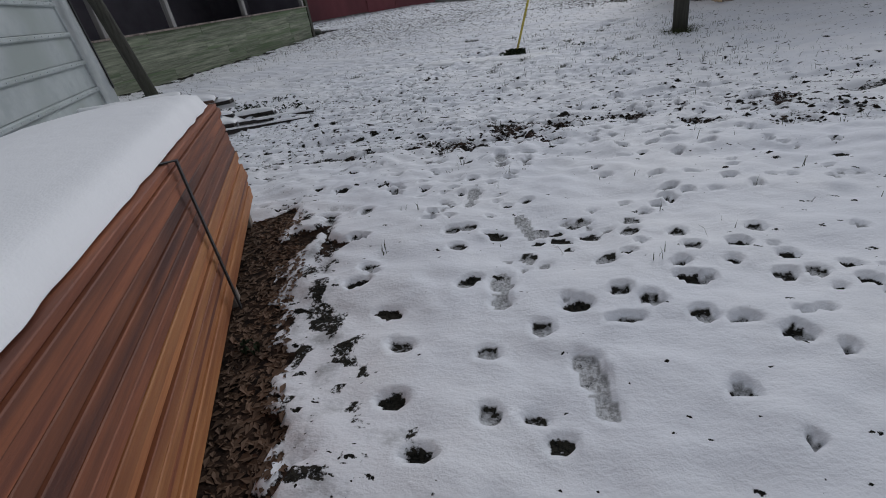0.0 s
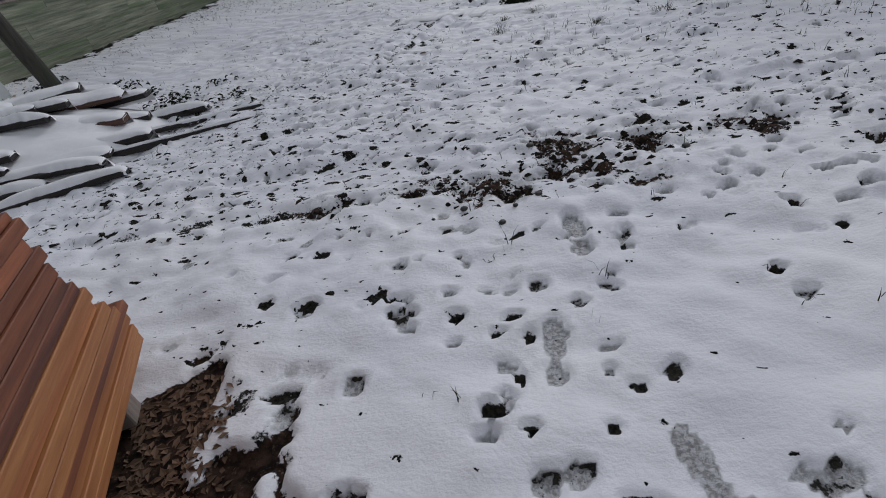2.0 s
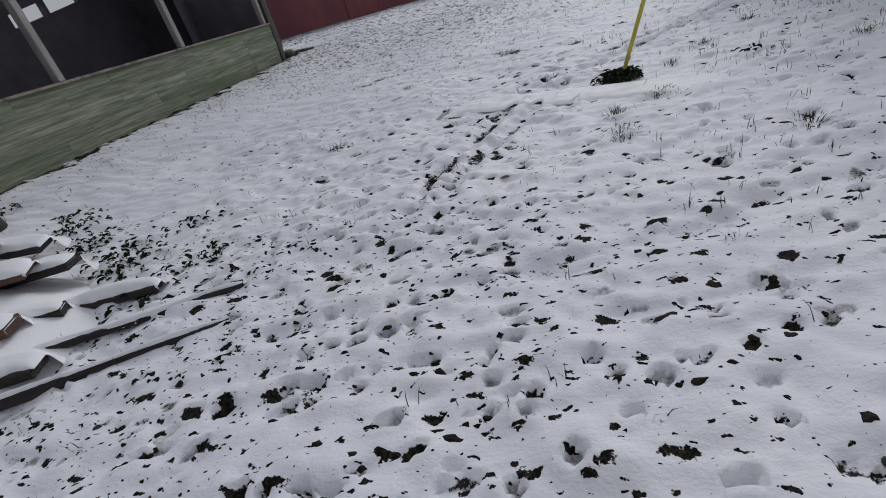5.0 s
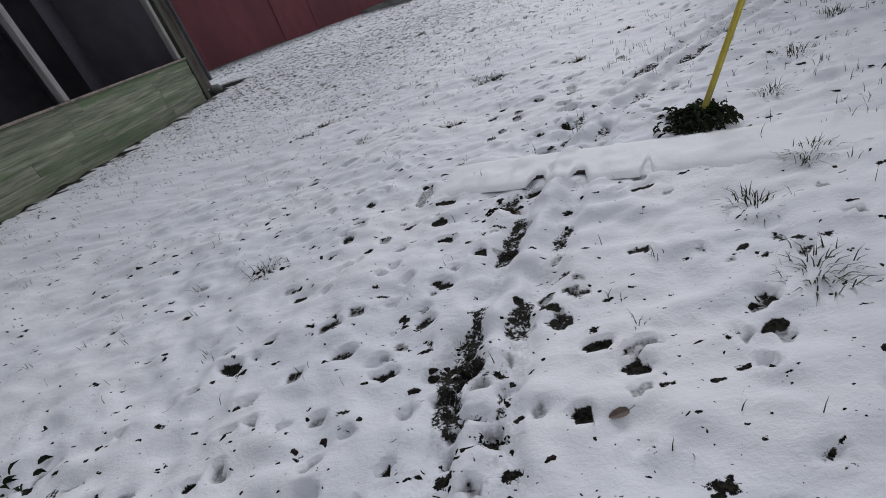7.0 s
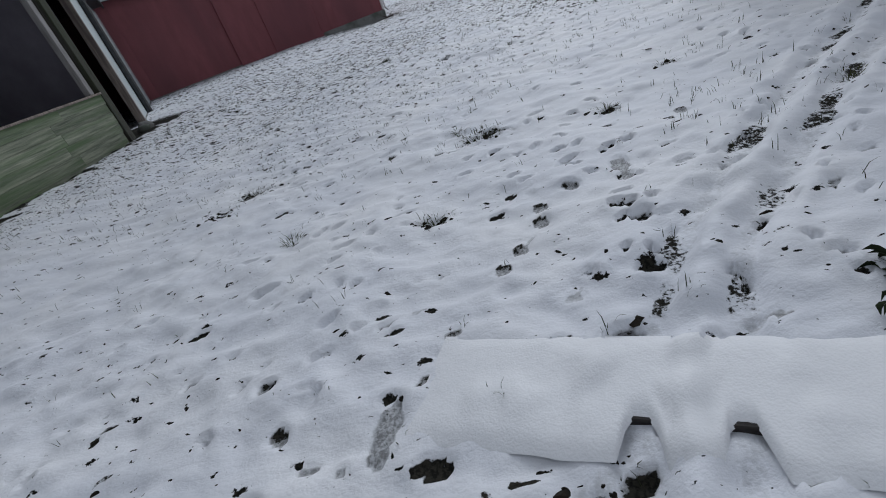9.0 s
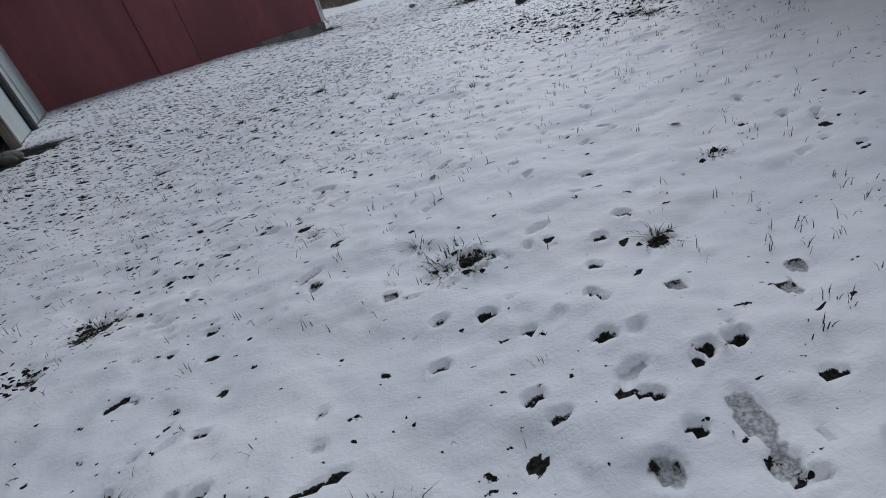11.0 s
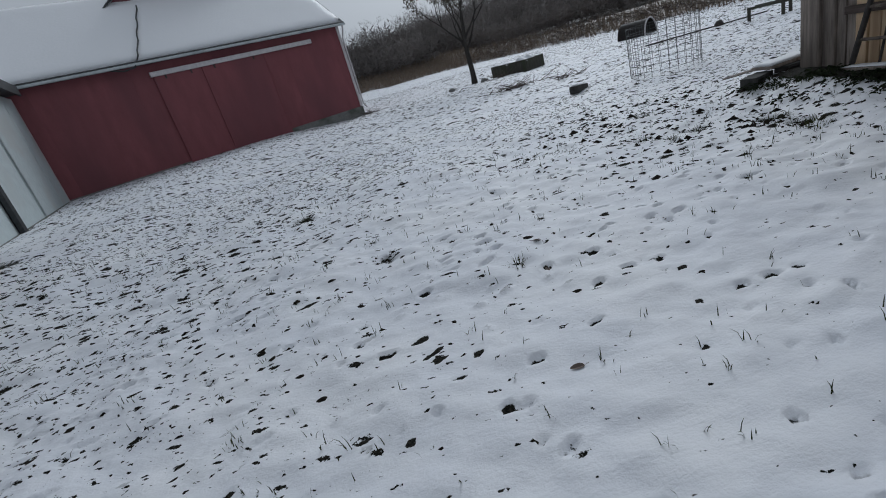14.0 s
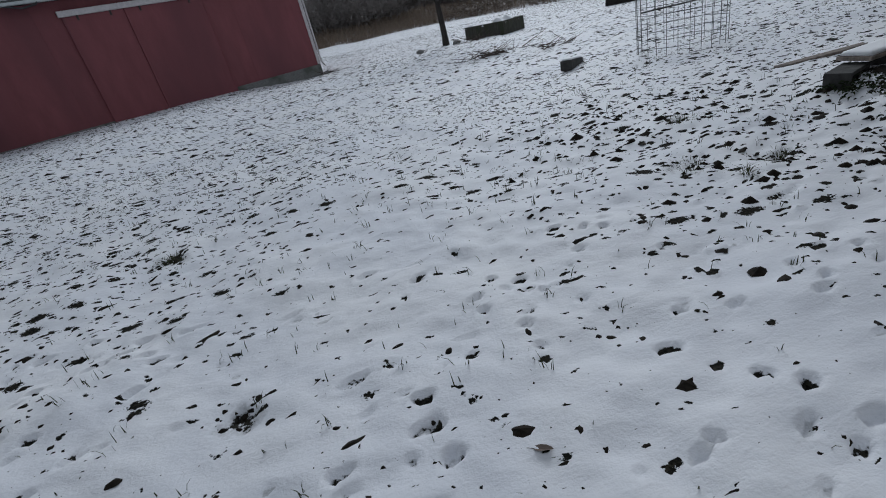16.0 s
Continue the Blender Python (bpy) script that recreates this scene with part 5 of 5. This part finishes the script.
    for i, (x, y) in enumerate(((0.16, 14.63), (0.32, 15.69), (0.98, 12.89), (-0.7, 13.29), (-1.31, 13.85), (-0.7, 7.32), (-0.84, 8.81), (0.37, 16.13))):
        bm = bmesh.new()
        n = 10
        rim = []
        for k in range(n):
            t = 2 * math.pi * k / n
            rim.append(bm.verts.new((0.034 * math.cos(t), 0.016 * math.sin(t) * (1 + 0.25 * math.cos(t)), 0.006 * abs(math.sin(t)))))
        c = bm.verts.new((0, 0, -0.002))
        for k in range(n):
            bm.faces.new((c, rim[k], rim[(k + 1) % n]))
        rod(bm, (0.03, 0, 0.001), (0.055, 0.004, 0.006), 0.0012, sides=4)
        ob = part("fallen_leaf", bm, LEAF_FALLEN, None, "curled brown fallen leaf lying on snow")
        ob.matrix_world = Matrix.Translation((x, y, snow_z(x, y) + 0.004)) @ Matrix.Rotation(i * 1.3, 4, "Z") @ Matrix.Rotation(0.2, 4, "X")
        tagged(ob, category="leaf", group="fallen leaves")


build_grass()


# ---------------------------------------------------------------- yard things
def build_yard():
    c = thing("wire_cage", Matrix.Translation((4.85, 22.85, -0.02)) , "round open wire mesh cage standing in snow", "cage")
    R, H = 0.66, 1.0
    for k in range(26):
        t = 2 * math.pi * k / 26
        bm = bmesh.new()
        rod(bm, (R * math.cos(t), R * math.sin(t), 0), (R * math.cos(t) * 1.01, R * math.sin(t) * 1.01, H), 0.0042, sides=5)
        part("upright", bm, WIRE, c)
    for k in range(9):
        z = 0.02 + 0.12 * k
        tube([(R * math.cos(2 * math.pi * j / 26), R * math.sin(2 * math.pi * j / 26), z) for j in range(26)], 0.0038, "ring", WIRE, c, True)
    # flat concrete slab
    b = thing("concrete_block", Matrix.Translation((3.28, 23.55, -0.03)) @ Matrix.Rotation(0.9, 4, "Z") @ Matrix.Rotation(0.1, 4, "Y"), "dark concrete block lying in snow", "block")
    part("body", boxed((-0.32, -0.1, 0), (0.32, 0.1, 0.16), 0.012), DARK_BLOCK, b)
    sn = snow_slab((-0.31, -0.095), (0.31, 0.095), 20, 8, 0.03, 0.01, 2)
    sn.transform(Matrix.Translation((0, 0, 0.161)))
    part("snow_cover", sn, SNOW, b, "white snow", smooth=True)

    def cinder(x, y, z, a, label):
        t = thing("cinder_block", Matrix.Translation((x, y, z)) @ Matrix.Rotation(a, 4, "Z"), label, "block")
        bm = bmesh.new()
        for lo, hi in (((-0.2, -0.1, 0), (-0.165, 0.1, 0.19)), ((0.165, -0.1, 0), (0.2, 0.1, 0.19)), ((-0.018, -0.068, 0), (0.018, 0.068, 0.19)), ((-0.165, -0.1, 0), (0.165, -0.068, 0.19)), ((-0.165, 0.068, 0), (0.165, 0.1, 0.19))):
            box(bm, lo, hi)
        bm.transform(Matrix.Translation((0, 0, 0.1)) @ Matrix.Rotation(math.pi / 2, 4, "X"))
        part("body", bm, DARK_BLOCK, t)
        return t
    cinder(3.92, 18.98, -0.02, 0.5, "dark grey cinder block beside the shed corner")
    cinder(4.46, 19.05, 0.0, 0.25, "dark grey cinder block under a snowy board")
    bd = thing("board", Matrix.Translation((4.42, 19.05, 0.205)) @ Matrix.Rotation(0.25, 4, "Z"), "short board with snow on a cinder block", "board")
    part("plank", boxed((-0.36, -0.14, 0), (0.36, 0.14, 0.035), 0.004), WEATHERED, bd)
    sn = snow_slab((-0.35, -0.135), (0.35, 0.135), 24, 12, 0.035, 0.012, 5)
    sn.transform(Matrix.Translation((0, 0, 0.036)))
    part("snow_cover", sn, SNOW, bd, "white snow", smooth=True)
    b2 = thing("broken_board", Matrix.Translation((4.7, 20.0, 0.02)) @ Matrix.Rotation(-0.4, 4, "Z") @ Matrix.Rotation(-0.12, 4, "Y"), "broken grey board lying in snow", "board")
    part("plank", boxed((-0.4, -0.06, 0), (0.4, 0.06, 0.04), 0.004), WEATHERED, b2)
    # dark raised planter box
    a = wall_frame((3.75, 37.6), (5.35, 35.2), -0.06)
    t = thing("planter_box", a, "dark timber box with a snow-covered top", "box")
    for lo, hi in (((0, 0, 0), (2.3, 0.08, 0.55)), ((0, 1.2, 0), (2.3, 1.28, 0.55)), ((0, 0.08, 0), (0.08, 1.2, 0.55)), ((2.22, 0.08, 0), (2.3, 1.2, 0.55))):
        part("side", boxed(lo, hi, 0.01), POST_WOOD, t)
    part("fill", boxed((0.08, 0.08, 0.1), (2.22, 1.2, 0.47)), BARK, t)
    sn = snow_slab((0.06, 0.06), (2.24, 1.22), 40, 22, 0.08, 0.30, 5)
    sn.transform(Matrix.Translation((0, 0, 0.47)))
    part("snow_cover", sn, SNOW, t, "patchy snow", smooth=True)
    # lying plastic drum shelter
    d = thing("drum_shelter", Matrix.Translation((10.9, 37.0, 0.0)) @ Matrix.Rotation(-0.9, 4, "Z"), "grey barrel-shaped shelter lying on its side", "shelter")
    bm = bmesh.new()
    n = 20
    for q0, q1, r in ((-0.75, 0.6, 0.6),):
        ring = [[bm.verts.new((x, r * math.cos(math.pi * k / n), max(0, r * 1.15 * math.sin(math.pi * k / n)))) for k in range(n + 1)] for x in (q0, q0 + 0.5, q1 - 0.4, q1)]
        for p, q in zip(ring, ring[1:]):
            for k in range(n):
                bm.faces.new((p[k], p[k + 1], q[k + 1], q[k]))
        bm.faces.new(ring[0])
    bmesh.ops.solidify(bm, geom=bm.faces[:], thickness=0.04)
    part("shell", bm, RUST, d, smooth=False)
    tube([(0.61, 0.61 * math.cos(math.pi * k / n), 0.71 * math.sin(math.pi * k / n)) for k in range(n + 1)], 0.035, "rim", PALE_TRIM, d, label="pale rim hoop")
    # low pole and sawhorse-like frame near the brush
    f = thing("timber_frame", Matrix.Translation((10.2, 28.2, 0.0)) @ Matrix.Rotation(-1.0, 4, "Z"), "low dark timber frame standing in snow", "frame")
    for lo, hi in (((0, 0, 0.32), (2.2, 0.07, 0.39)), ((0, 0, 0), (0.08, 0.07, 0.32)), ((0.9, 0, 0), (0.98, 0.07, 0.32)), ((2.1, 0, 0), (2.18, 0.07, 0.32)), ((0, 0.5, 0.32), (2.2, 0.57, 0.39)), ((0.9, 0.5, 0), (0.98, 0.57, 0.32))):
        part("beam", boxed(lo, hi, 0.006), POST_WOOD, f)
    lg = thing("pole_on_ground", Matrix.Translation((9.4, 29.6, 0.03)), "thin dark pole lying across the snow", "pole")
    bm = bmesh.new()
    rod(bm, (-1.6, 0.25, 0.0), (2.2, -0.3, 0.03), 0.024, 0.02, 8)
    part("shaft", bm, BARK, lg)
    st = thing("stone", Matrix.Translation((10.4, 29.9, 0.03)), "dark round stone on the snow", "stone")
    bm = bmesh.new()
    bmesh.ops.create_icosphere(bm, subdivisions=2, radius=0.15)
    for v in bm.verts:
        v.co *= 1 + 0.3 * noise.noise(v.co * 9)
    part("rock", bm, RUST, st, smooth=True)
    for x, y, s in ((1.6, 36.9, 0.16), (3.2, 36.8, 0.18), (-7.9, 19.6, 0.2), (-7.7, 19.2, 0.16)):
        st = thing("stone", Matrix.Translation((x, y, top(x, y) + s * 0.3)), "small dark stone half buried in snow", "stone", "stones in the yard")
        bm = bmesh.new()
        bmesh.ops.create_icosphere(bm, subdivisions=2, radius=s)
        for v in bm.verts:
            v.co *= 1 + 0.35 * noise.noise(v.co * 6 + Vector((x, y, 0)))
            v.co.z *= 0.7
        part("rock", bm, CONCRETE, st, smooth=True)
    rnd = random.Random(9)
    for x, y, r, n in ((2.95, 28.6, 0.9, 70), (4.3, 27.2, 0.6, 26), (-3.05, 42.0, 0.6, 50), (3.9, 36.0, 0.9, 40)):
        bm = bmesh.new()
        for _ in range(n):
            a, d = rnd.uniform(0, 6.28), r * rnd.random()
            p = Vector((d * math.cos(a), 0.6 * d * math.sin(a), rnd.uniform(0, 0.06)))
            b_ = rnd.uniform(0, 6.28)
            ln = rnd.uniform(0.2, 0.7)
            rod(bm, p, p + Vector((math.cos(b_) * ln, math.sin(b_) * ln, rnd.uniform(0.0, 0.28) * ln * 2)), 0.010, 0.004, 4, False)
        ob = part("twig_heap", bm, BRUSH, None, "loose heap of fallen twigs on snow")
        ob.matrix_world = Matrix.Translation((x, y, top(x, y)))
        tagged(ob, category="twigs", group="twig heaps", kind="stuff")


build_yard()


def build_buried_board():
    """Wide board lying across the wheel marks, bare at its edge where they cross it."""
    a, e = Vector((-1.30, 9.40, 0)), Vector((1.0, 8.47, 0))
    d = (e - a).normalized()
    base = Matrix(((d.x, -d.y, 0, a.x), (d.y, d.x, 0, a.y), (0, 0, 1, -0.048), (0, 0, 0, 1)))
    t = thing("buried_board", base, "dark wet board lying flat under snow", "board")
    ln = (e - a).length
    part("plank", boxed((0.06, 0, 0), (ln - 0.06, 0.22, 0.035), 0.004), HEAP_WOOD, t)
    bm = bmesh.new()
    n_u, n_v, rows = 120, 14, []
    for i in range(n_u):
        u = -0.02 + (ln + 0.04) * i / (n_u - 1)
        bare_ = max(math.exp(-((u - c) / h) ** 6) for c, h in ((0.70, 0.05), (0.95, 0.05), (1.33, 0.02)))
        end = min(1.0, max(0.0, min(u + 0.02, ln + 0.02 - u) / 0.2))
        front = -0.14 + 0.148 * bare_ + 0.01 * noise.noise((u * 9, 3, 1))
        row = []
        for j in range(n_v):
            q = j / (n_v - 1)
            v = front + (0.34 - front) * q
            w = base @ Vector((u, v, 0))
            lift = min(1.0, (v - front) / 0.07, (0.34 - v) / 0.09) * end
            g = max(snow_z(w.x, w.y), -0.004)
            row.append(bm.verts.new((u, v, g + 0.048 + 0.026 * max(0, lift * (2 - lift)) - 0.014)))
        rows.append(row)
    for i in range(n_u - 1):
        for j in range(n_v - 1):
            bm.faces.new((rows[i][j], rows[i + 1][j], rows[i + 1][j + 1], rows[i][j + 1]))
    part("snow_cover", bm, SNOW, t, "white snow", smooth=True)


build_buried_board()

PEBBLE = mat("wet_pebble", (0.012, 0.012, 0.011), (0.05, 0.047, 0.042), 25, 0.5, 0.2, random_tint=0.4)


def build_pebbles():
    rnd = random.Random(61)
    for mx, my, r in MUD[:14]:
        for _ in range(2):
            x, y, q = mx + rnd.gauss(0, r * 1.3), my + rnd.gauss(0, r), rnd.uniform(0.012, 0.026)
            bm = bmesh.new()
            bmesh.ops.create_icosphere(bm, subdivisions=2, radius=q)
            for v in bm.verts:
                v.co *= 1 + 0.35 * noise.noise(v.co * 40 + Vector((x, y, 0)))
                v.co.z *= 0.65
            ob = part("pebble", bm, PEBBLE, None, "dark wet pebble in trodden mud", smooth=True)
            ob.matrix_world = Matrix.Translation((x, y, snow_z(x, y) + q * 0.25)) @ Matrix.Rotation(rnd.uniform(0, 6), 4, "Z")
            tagged(ob, category="pebble", group="pebbles in the mud")


build_pebbles()


# ---------------------------------------------------------------- trees
def grow(bm, p, d, ln, r, depth, rnd, tips, sides=6, spread=0.55):
    """A tapering limb that forks; the last twigs are gathered in tips."""
    segs = 3
    for s in range(segs):
        q = p + d * (ln / segs)
        r2 = r * (0.84 if s < segs - 1 else 0.74)
        rod(bm, p, q, r, r2, sides if depth > 1 else 4, False)
        p, r = q, r2
        d = (d + Vector((rnd.uniform(-1, 1), rnd.uniform(-1, 1), rnd.uniform(-0.4, 0.9))) * 0.13).normalized()
        if depth <= 1:
            tips.append(p.copy())
    if depth == 0:
        return
    for k in range(rnd.choice((2, 3, 3)) if depth > 1 else 3):
        e = (d + Vector((rnd.uniform(-1, 1), rnd.uniform(-1, 1), rnd.uniform(-0.5, 0.9))) * spread).normalized()
        grow(bm, p, e, ln * rnd.uniform(0.62, 0.85), r * rnd.uniform(0.6, 0.8), depth - 1, rnd, tips, sides, spread)


def build_tree():
    rnd = random.Random(14)
    t = thing("tree", Matrix.Translation((2.85, 37.8, -0.1)), "small dark tree with sparse withered leaves", "tree")
    bm = bmesh.new()
    rod(bm, (0, 0, 0), (0.02, 0, 0.5), 0.17, 0.13, 10, False)
    rod(bm, (0.02, 0, 0.5), (-0.02, 0.03, 1.75), 0.13, 0.11, 10, False)
    part("trunk", bm, BARK, t)
    bm, tips = bmesh.new(), []
    for k in range(7):
        a = k * 2.4 + rnd.uniform(-0.3, 0.3)
        d = Vector((math.cos(a) * rnd.uniform(0.3, 0.85), math.sin(a) * rnd.uniform(0.3, 0.85), rnd.uniform(0.7, 1.1))).normalized()
        grow(bm, Vector((-0.02, 0.03, 1.6 + 0.10 * k)), d, rnd.uniform(1.25, 1.7), 0.06, 3, rnd, tips, 5, 0.6)
    grow(bm, Vector((-0.02, 0.03, 1.7)), Vector((0.05, 0, 1)), 1.9, 0.09, 4, rnd, tips, 5, 0.5)
    tagged(part("branchwork", bm, BARK, t), kind="stuff")
    bm = bmesh.new()
    for p in tips:
        for _ in range(rnd.choice((6, 8, 10, 12))):
            c = p + Vector((rnd.uniform(-1, 1), rnd.uniform(-1, 1), rnd.uniform(-1, 1))) * 0.20
            m = Matrix.Translation(c) @ Euler((rnd.uniform(0, 6), rnd.uniform(0, 6), rnd.uniform(0, 6))).to_matrix().to_4x4()
            s = rnd.uniform(0.03, 0.06)
            vs = [bm.verts.new(m @ Vector(q)) for q in ((-s, 0, 0), (0, -s * 0.6, 0.01), (s, 0, 0), (0, s * 0.6, 0.01))]
            bm.faces.new(vs)
    part("leaves", bm, LEAF_DEAD, t, "withered brown leaves")


build_tree()


def build_woods():
    """Bare woods on the rise behind the field, as one mass of trunks and twigs."""
    rnd = random.Random(33)
    verts, faces = [], []

    def stick(p, q, r1, r2):
        d = q - p
        s = d.cross(Vector((0.3, 0.2, 1))).normalized()
        u = d.cross(s).normalized()
        i = len(verts)
        for c, r in ((p, r1), (q, r2)):
            for k in range(3):
                t = 2.094 * k
                verts.append(c + s * (r * math.cos(t)) + u * (r * math.sin(t)))
        for k in range(3):
            j = (k + 1) % 3
            faces.append((i + k, i + j, i + 3 + j, i + 3 + k))

    def plant(x, y, h, full):
        for _c in range(3):
            gx, gy, gr = x + rnd.gauss(0, 0.16 * h), y + rnd.gauss(0, 0.16 * h), h * rnd.uniform(0.13, 0.22)
            gz = top(x, y) + h * rnd.uniform(0.3, 0.78)
            for _k in range(26):
                d = Vector((rnd.gauss(0, 1), rnd.gauss(0, 1), rnd.gauss(0, 1))).normalized()
                p = Vector((gx, gy, gz)) + d * (gr * rnd.random() ** 0.4)
                e = (d + Vector((rnd.uniform(-1, 1), rnd.uniform(-1, 1), rnd.uniform(-0.2, 1)))).normalized() * rnd.uniform(0.5, 1.3)
                w = e.cross(Vector((rnd.uniform(-1, 1), 1, 0.2))).normalized() * rnd.uniform(0.05, 0.12)
                i = len(verts)
                verts.extend((p - w, p + w, p + e))
                faces.append((i, i + 1, i + 2))
        g = top(x, y)
        base = Vector((x, y, g - 0.3))
        tip = base + Vector((rnd.uniform(-0.06, 0.06) * h, rnd.uniform(-0.06, 0.06) * h, h))
        r = h * 0.0045 + 0.015
        stick(base, tip, r * 0.8, r * 0.1)
        for _ in range(full - 4):
            q = rnd.uniform(0.2, 0.97) ** 0.8
            p = base.lerp(tip, q)
            a = rnd.uniform(0, 6.283)
            ln = h * rnd.uniform(0.16, 0.46) * (1.2 - 0.8 * q)
            d = Vector((math.cos(a), math.sin(a), rnd.uniform(0.1, 1.0))).normalized()
            e = p + d * ln
            stick(p, e, r * 0.42 * (1.1 - q), r * 0.12)
            for _k in range(3):
                s = p.lerp(e, rnd.uniform(0.35, 1.0))
                d2 = (d + Vector((rnd.uniform(-1, 1), rnd.uniform(-1, 1), rnd.uniform(-0.3, 0.9))) * 0.8).normalized()
                stick(s, s + d2 * ln * rnd.uniform(0.3, 0.7), r * 0.22, r * 0.09)
    for _ in range(2300):
        y = 116 + 150 * rnd.random() ** 1.25
        x = rnd.uniform(-0.32, 0.85) * y
        plant(x, y, rnd.uniform(7, 13) * (0.8 + 0.25 * float(ss(x, -30, 40))), 14)
    for _ in range(1100):
        y = rnd.uniform(106, 130)
        plant(rnd.uniform(-0.32, 0.85) * y, y, rnd.uniform(2.5, 7), 14)
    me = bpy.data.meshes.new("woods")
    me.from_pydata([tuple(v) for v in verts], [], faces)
    me.materials.append(HAZY_WOODS)
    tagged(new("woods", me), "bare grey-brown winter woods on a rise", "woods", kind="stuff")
    # tall dry grass along the edge of the field, and tangled brush
    bm_v, bm_f = [], []
    for _ in range(26000):
        x = rnd.uniform(-50, 60)
        y = float(edge_y(x)) + 20 * rnd.random() ** 1.3 - 0.5
        g = top(x, y)
        h = rnd.uniform(0.5, 1.3) * (1 if x < 10 else 0.6)
        a = rnd.uniform(0, 3.14)
        w = 0.05
        dx, dy = math.cos(a) * w, math.sin(a) * w
        i = len(bm_v)
        bm_v += [(x - dx, y - dy, g - 0.1), (x + dx, y + dy, g - 0.1), (x + rnd.uniform(-0.3, 0.3), y + rnd.uniform(-0.2, 0.2), g + h)]
        bm_f.append((i, i + 1, i + 2))
    me = bpy.data.meshes.new("tall_grass")
    me.from_pydata(bm_v, [], bm_f)
    me.materials.append(STRAW)
    tagged(new("tall_grass", me), "tall dry brown grass at the field edge", "grass", kind="stuff")
    verts.clear(), faces.clear()
    for _ in range(4200):
        x = rnd.uniform(9, 60)
        y = float(edge_y(x)) + rnd.uniform(-1.0, 14)
        g = top(x, y)
        p = Vector((x, y, g + rnd.uniform(0, 0.3)))
        a = rnd.uniform(0, 6.283)
        ln = rnd.uniform(0.5, 2.2)
        stick(p, p + Vector((math.cos(a) * ln, math.sin(a) * ln, rnd.uniform(0.05, 0.9))), 0.02, 0.008)
    me = bpy.data.meshes.new("brush")
    me.from_pydata([tuple(v) for v in verts], [], faces)
    me.materials.append(BRUSH)
    tagged(new("brush", me), "tangled bare brush along the yard edge", "brush", kind="stuff")


build_woods()


# ---------------------------------------------------------------- silo behind the barn
def build_silo():
    s = thing("silo", Matrix.Translation((-25.5, 44.5, 0)), "grey stave silo behind the barn", "silo")
    bm = bmesh.new()
    rod(bm, (0, 0, 0), (0, 0, 15), 2.6, 2.6, 32)
    part("shell", bm, CONCRETE, s)
    for k in range(14):
        bm = bmesh.new()
        rod(bm, (0, 0, 0.8 + k), (0, 0, 0.84 + k), 2.63, 2.63, 32)
        part("hoop", bm, RUST, s)


build_silo()
